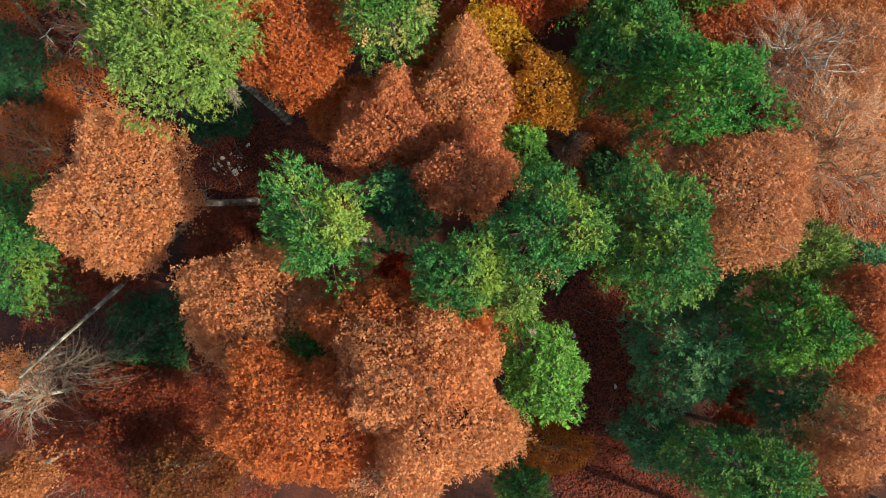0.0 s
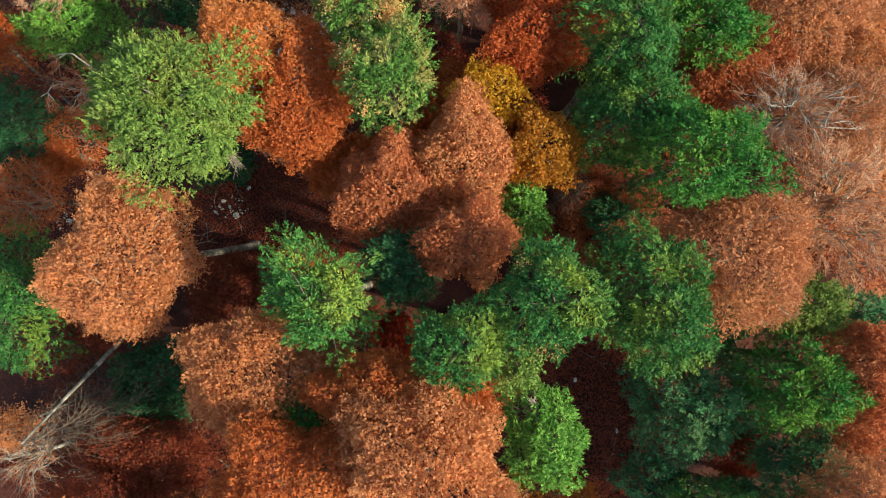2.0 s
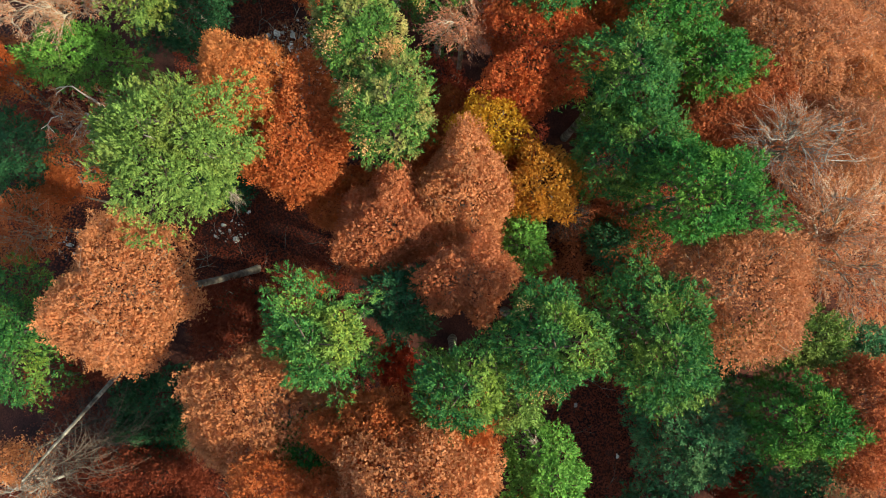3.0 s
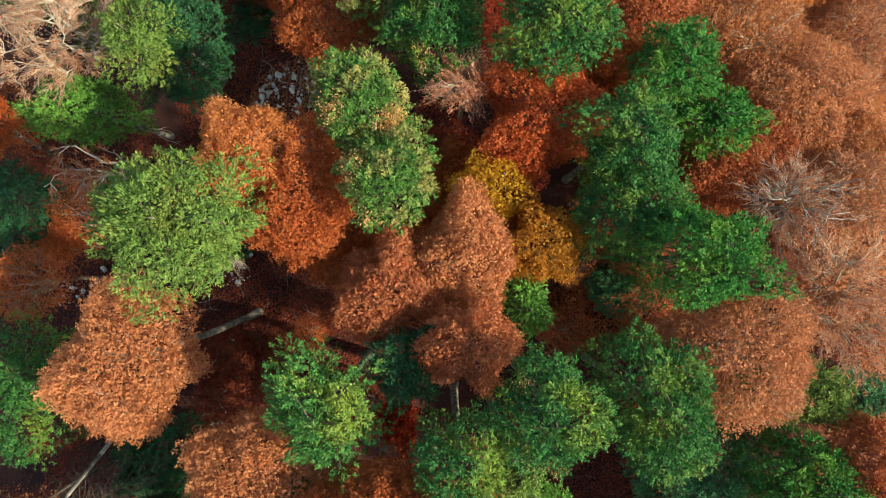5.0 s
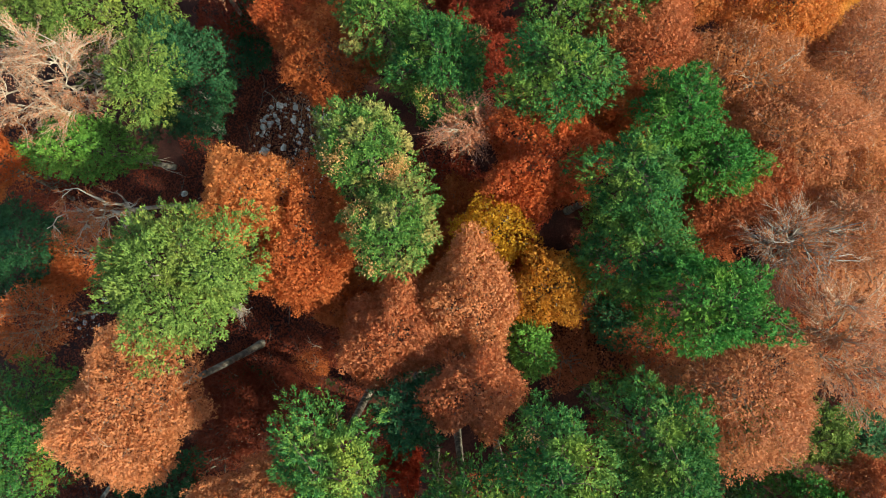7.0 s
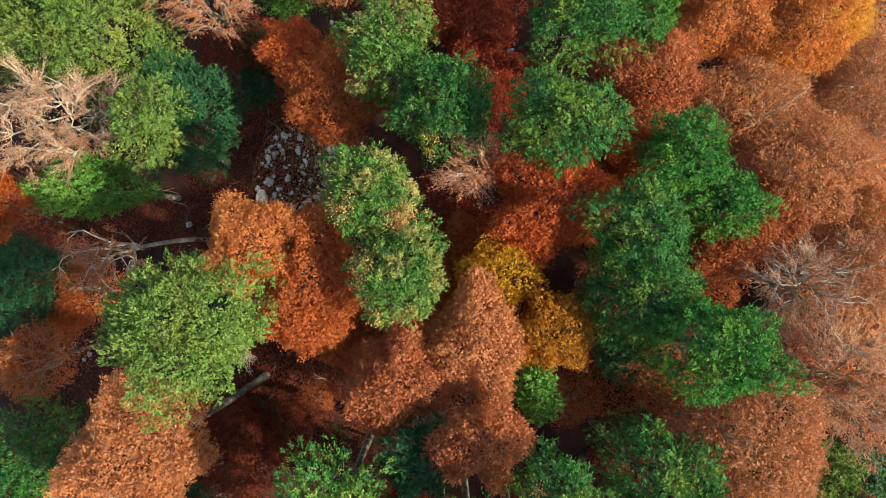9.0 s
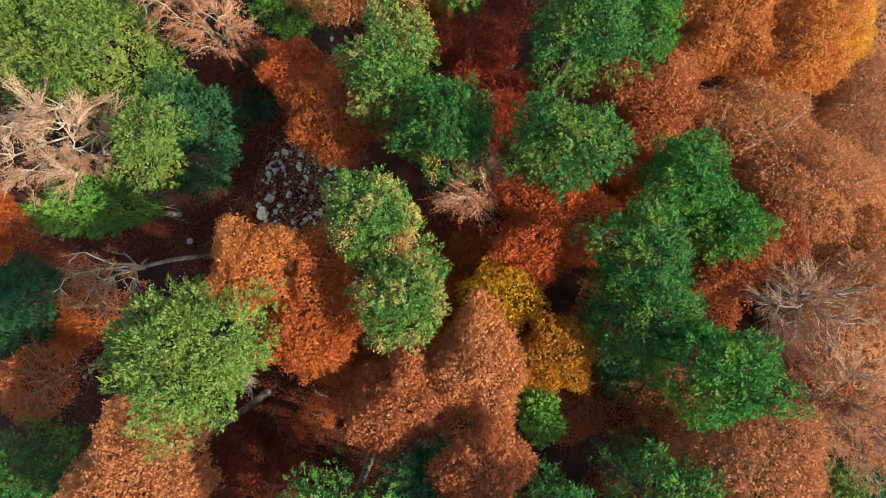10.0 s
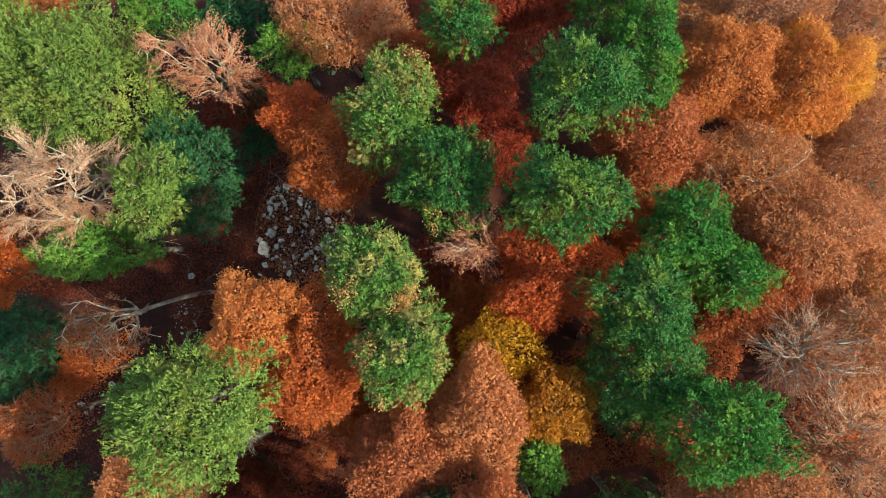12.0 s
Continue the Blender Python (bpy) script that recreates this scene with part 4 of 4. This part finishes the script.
bare(23.76, 6.20, 21.8, 3.76, 4.43, -0, "tan", "thin tan beech with pale crooked branches", dens=0.75, fine=1800)
beech(26.99, 13.03, 18, 2.90, 2.97, -0, "tangrey", "thin grey-brown beech with bare twigs", bare=1, dens=0.5)
beech(17.38, 14.76, 15, 2.77, 2.00, -0, "redbrown", "red-brown beech below firs")
beech(21.46, 16.44, 16, 2.65, 2.65, -0, "redbrown", "red-brown beech with dense leaves")
beech(20.57, 24.36, 15.8, 4.50, 3.60, -0, "brown", "brown beech with bare grey branches", bare=2, dens=0.5)
beech(24.07, 19.78, 16.5, 4.72, 3.94, -0, "tanbrown", "brown beech with dry leaves", bare=1, dens=0.75)
beech(31.11, 25.55, 12, 3.90, 4.88, -0, "tangrey", "thinning brown beech with bare twigs", bare=1, dens=0.6)
beech(17.52, 14.92, 18, 3.12, 1.91, -0, "redbrown", "red-brown beech below a fir")
bare(21.77, 12.33, 20, 3.68, 3.26, -0, "grey", "nearly leafless grey-brown beech with fine twigs", dens=0.3, fine=1300)
beech(28.98, 15.86, 15, 2.84, 3.63, -0, "brown", "brown beech with thinning leaves", bare=1, dens=0.7)
beech(13.90, 26.57, 15.6, 3.83, 3.05, -0, "copperred", "copper-red beech with dense leaves")
beech(19.51, 31.78, 14.8, 4.06, 3.26, -0, "orange", "bright orange beech in the sun")
beech(25.47, 31.10, 15, 4.05, 3.65, -0, "gold", "golden orange beech in the sun")
beech(19.33, 35.70, 11, 3.50, 2.65, -0, "brown", "thinning brown beech with bare twigs", bare=1, dens=0.5)
beech(23.81, 36.44, 13, 4.60, 2.14, -0, "tangrey", "grey-brown beech losing its leaves", bare=1, dens=0.5)
beech(30.40, 36.32, 12, 3.43, 2.59, -0, "tangrey", "grey-brown beech losing its leaves", bare=1, dens=0.5)
beech(5.77, 17.71, 21.6, 3.41, 3.58, -0, "crimson", "deep crimson beech with dense leaves")
beech(10.56, 20.39, 20.8, 1.57, 2.11, -0, "orangered", "narrow orange-red beech between firs")
bare(0.94, 19.34, 20.4, 2.00, 1.75, -0, "pink", "pale pinkish leafless beech", dens=0.26, fine=900)
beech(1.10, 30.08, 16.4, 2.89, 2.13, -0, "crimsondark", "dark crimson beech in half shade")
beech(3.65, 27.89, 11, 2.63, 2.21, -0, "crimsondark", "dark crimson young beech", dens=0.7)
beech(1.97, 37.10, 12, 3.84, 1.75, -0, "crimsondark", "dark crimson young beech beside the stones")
beech(0.87, 14.44, 14, 2.48, 2.48, -0, "rust", "rust-coloured young beech among shadows", dens=0.8)
bare(-17.30, 32.23, 16.2, 3.23, 3.23, -0, "pink", "half-bare copper-red beech with pale limbs", dens=0.5, fine=900, share=0.4, foot=(-16.40, 31.20))
beech(-8.37, 35.71, 14, 4.52, 2.50, -0, "copper", "copper beech with pale limbs showing", bare=1, dens=0.6)
beech(-11.14, 28.38, 15.6, 2.16, 2.16, -0, "crimson", "crimson young beech beside the stones")
beech(-8.45, 25.85, 16, 3.17, 3.56, -30, "rust", "rust-orange beech beside the stones", dens=0.8)
beech(-2.27, 33.59, 12, 2.15, 1.74, -0, "rust", "rust-orange young beech among firs")
bare(-26.71, 23.30, 19, 4.77, 4.33, -0, "pale", "big leafless beech with pale crooked limbs", dens=0.55, fine=3600, share=0.4, foot=(-24.13, 25.32))
beech(-28.72, 7.11, 15.8, 2.45, 2.45, -0, "rust", "sparse rust-red beech with grey twigs", bare=1, dens=0.4)
bare(-23.24, 14.11, 17.5, 3.54, 2.46, -0, "grey", "leafless grey beech with a few brown leaves", dens=0.2, fine=170, share=0.6, foot=(-21.23, 16.04))
beech(-27.86, 9.97, 12, 1.32, 1.48, -0, "rust", "small rust-coloured beech in a gap", dens=0.6)
beech(-30.76, 17.81, 16, 1.22, 2.36, -0, "orangered", "orange-red beech with a thin crown", foot=(-33.47, 17.06), dens=0.8)
bare(-26.20, -9.60, 18.5, 2.20, 2.00, -0, "grey", "bare forked grey beech with a few orange leaves", dens=0.07, fine=520)
bare(-23.11, -7.28, 22, 4.18, 4.01, -0, "deadbrown", "dead spruce with drooping grey-brown twigs", foot=(-21.65, 2.37))
dead_bough(tall_fir, (-12.01, 8.86, 22.50), (0.5, -0.6, 0.3), 1.1, 45)
dead_bough(tall_fir, (-12.00, 8.78, 21.00), (0.3, -0.8, 0.2), 1.0, 35)
dead_bough(grey_top_fir, (4.66, -4.62, 24.50), (-0.2, 0.5, 0.6), 0.8, 30)

# ---- unseen fir copies added down the slope towards the sun, to shade the floor ----
for x, y, turn, grow in ((19.5, -19.5, 40, 1.0), (25.5, -19.0, 110, 0.92), (31.5, -17.5, 200, 1.05), (30.5, -11.5, 290, 0.8), (14.0, -24.0, 160, 1.0)):
    copy_thing(edge_fir, pose(x, y, ground_z(x, y) - 0.2, 0, 0, turn)).scale = (grow, grow, grow)

# ---- young beeches that fill the gaps ----
SAPLING = {}


def sapling(x, y, top, r, kind, turn):
    """A young beech; the first of a colour is built, the others are copies of it at their own size."""
    colour = {"maroon": "maroon", "crimsondark": "dark crimson", "brown": "brown-orange", "redbrown": "red-brown", "rust": "rust-orange"}[kind]
    if kind not in SAPLING:
        SAPLING[kind] = beech(x, y, top, r, r, turn, kind, colour + " young beech below taller trees", dens=0.5, most=190)
        SAPLING[kind]["size"] = (r, top - ground_z(x, y) + 0.2)
        return
    first = SAPLING[kind]
    g = ground_z(x, y) - 0.2
    r0, h0 = first["size"]
    ob = copy_thing(first, pose(x, y, g, 0, 0, turn))
    ob.scale = (r / r0, r / r0, (top - g) / h0)


sapling(-26.55, -7.58, 19, 1.05, "brown", 120)
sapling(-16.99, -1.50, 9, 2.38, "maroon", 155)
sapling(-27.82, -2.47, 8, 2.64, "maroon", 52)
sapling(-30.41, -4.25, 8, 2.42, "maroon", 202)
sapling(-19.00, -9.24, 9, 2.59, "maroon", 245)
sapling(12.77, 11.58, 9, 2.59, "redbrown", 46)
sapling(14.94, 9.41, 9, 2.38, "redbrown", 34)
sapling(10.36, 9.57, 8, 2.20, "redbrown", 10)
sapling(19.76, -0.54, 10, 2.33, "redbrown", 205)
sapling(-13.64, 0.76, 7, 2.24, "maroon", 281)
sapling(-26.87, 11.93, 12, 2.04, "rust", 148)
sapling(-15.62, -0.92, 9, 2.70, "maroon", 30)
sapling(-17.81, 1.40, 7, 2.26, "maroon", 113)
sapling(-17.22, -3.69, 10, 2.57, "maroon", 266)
sapling(-10.66, 3.19, 7, 1.2, "rust", 274)
sapling(15.77, 4.77, 10, 2.57, "redbrown", 184)
sapling(17.11, 2.77, 11, 2.10, "redbrown", 141)
sapling(9.47, 3.19, 7, 2.26, "redbrown", 88)
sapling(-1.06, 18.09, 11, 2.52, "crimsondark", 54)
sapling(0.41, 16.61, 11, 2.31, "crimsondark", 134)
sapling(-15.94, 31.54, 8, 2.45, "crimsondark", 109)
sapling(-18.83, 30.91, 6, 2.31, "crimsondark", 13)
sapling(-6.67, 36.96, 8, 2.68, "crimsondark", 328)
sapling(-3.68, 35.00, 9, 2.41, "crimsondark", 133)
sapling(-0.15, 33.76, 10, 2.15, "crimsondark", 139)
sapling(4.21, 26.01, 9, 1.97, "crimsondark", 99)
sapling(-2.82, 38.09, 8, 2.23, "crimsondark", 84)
sapling(17.47, 16.51, 13, 2.43, "redbrown", 158)
sapling(18.97, 11.78, 12, 2.27, "redbrown", 148)
sapling(-4.78, 8.83, 13, 2.23, "maroon", 321)
sapling(-8.73, 4.50, 7, 1.4, "maroon", 190)
sapling(3.08, 16.37, 11, 2.11, "crimsondark", 310)
sapling(5.28, 14.21, 10, 2.15, "crimsondark", 172)
sapling(16.68, 14.90, 9, 2.16, "redbrown", 343)
sapling(-5.85, -2.19, 12, 2.04, "maroon", 198)
sapling(3.66, 9.31, 15, 1.75, "rust", 259)
sapling(0.22, 12.02, 15, 1.94, "rust", 127)
sapling(11.64, 7.54, 6, 2.31, "redbrown", 91)
sapling(14.37, 6.38, 6, 2.31, "redbrown", 126)
sapling(-0.72, 14.36, 12, 1.86, "rust", 242)
sapling(30.60, 9.93, 11, 2.95, "brown", 143)
sapling(19.14, 24.14, 9, 2.63, "brown", 45)
sapling(26.25, 27.19, 9, 3.07, "brown", 280)
sapling(30.41, 19.66, 9, 3.07, "brown", 153)
sapling(30.42, 29.62, 8, 2.68, "brown", 3)
sapling(19.19, 39.17, 6, 2.78, "brown", 149)
sapling(34.80, 33.99, 7, 2.73, "brown", 293)
sapling(27.86, 5.27, 10, 2.54, "redbrown", 159)
sapling(32.11, 3.18, 10, 2.54, "redbrown", 260)
sapling(32.70, -1.94, 9, 2.59, "brown", 99)
sapling(29.48, -8.70, 10, 2.54, "redbrown", 211)
sapling(32.86, -9.93, 10, 2.54, "redbrown", 216)
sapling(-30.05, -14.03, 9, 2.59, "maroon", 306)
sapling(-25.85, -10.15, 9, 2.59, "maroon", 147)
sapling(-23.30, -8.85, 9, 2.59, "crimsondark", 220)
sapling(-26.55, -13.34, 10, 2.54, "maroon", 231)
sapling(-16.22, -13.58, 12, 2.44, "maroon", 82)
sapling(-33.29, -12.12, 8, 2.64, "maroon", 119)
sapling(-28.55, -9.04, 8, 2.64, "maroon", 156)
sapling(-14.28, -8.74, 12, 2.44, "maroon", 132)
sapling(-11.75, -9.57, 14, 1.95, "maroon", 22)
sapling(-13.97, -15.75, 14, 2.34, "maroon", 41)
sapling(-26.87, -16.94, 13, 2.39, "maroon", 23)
sapling(2.99, -5.96, 14, 1.95, "rust", 236)
sapling(6.33, -4.75, 9, 2.16, "maroon", 320)
sapling(5.77, 36.18, 8, 2.23, "crimsondark", 143)
sapling(-4.63, 38.79, 8, 2.68, "crimsondark", 265)
sapling(3.43, 36.30, 9, 2.19, "crimsondark", 273)
sapling(-36.32, 39.59, 6, 2.78, "maroon", 331)
sapling(13.08, 29.51, 9, 2.19, "brown", 241)
sapling(-33.20, 18.16, 7, 2.26, "maroon", 358)
sapling(-34.01, 20.24, 9, 2.18, "rust", 175)
sapling(-31.51, 11.82, 8, 1.16, "rust", 74)
sapling(-21.63, 14.72, 5, 1.64, "maroon", 344)
sapling(27.26, 11.12, 11, 2.52, "redbrown", 100)
sapling(31.04, 11.12, 11, 2.94, "brown", 34)
sapling(26.71, 18.23, 9, 3.05, "brown", 211)
sapling(31.74, 22.00, 8, 3.11, "brown", 103)
sapling(22.28, 14.91, 11, 2.52, "redbrown", 325)
sapling(19.76, 14.17, 12, 2.47, "redbrown", 323)
sapling(13.37, 24.99, 10, 2.14, "redbrown", 225)
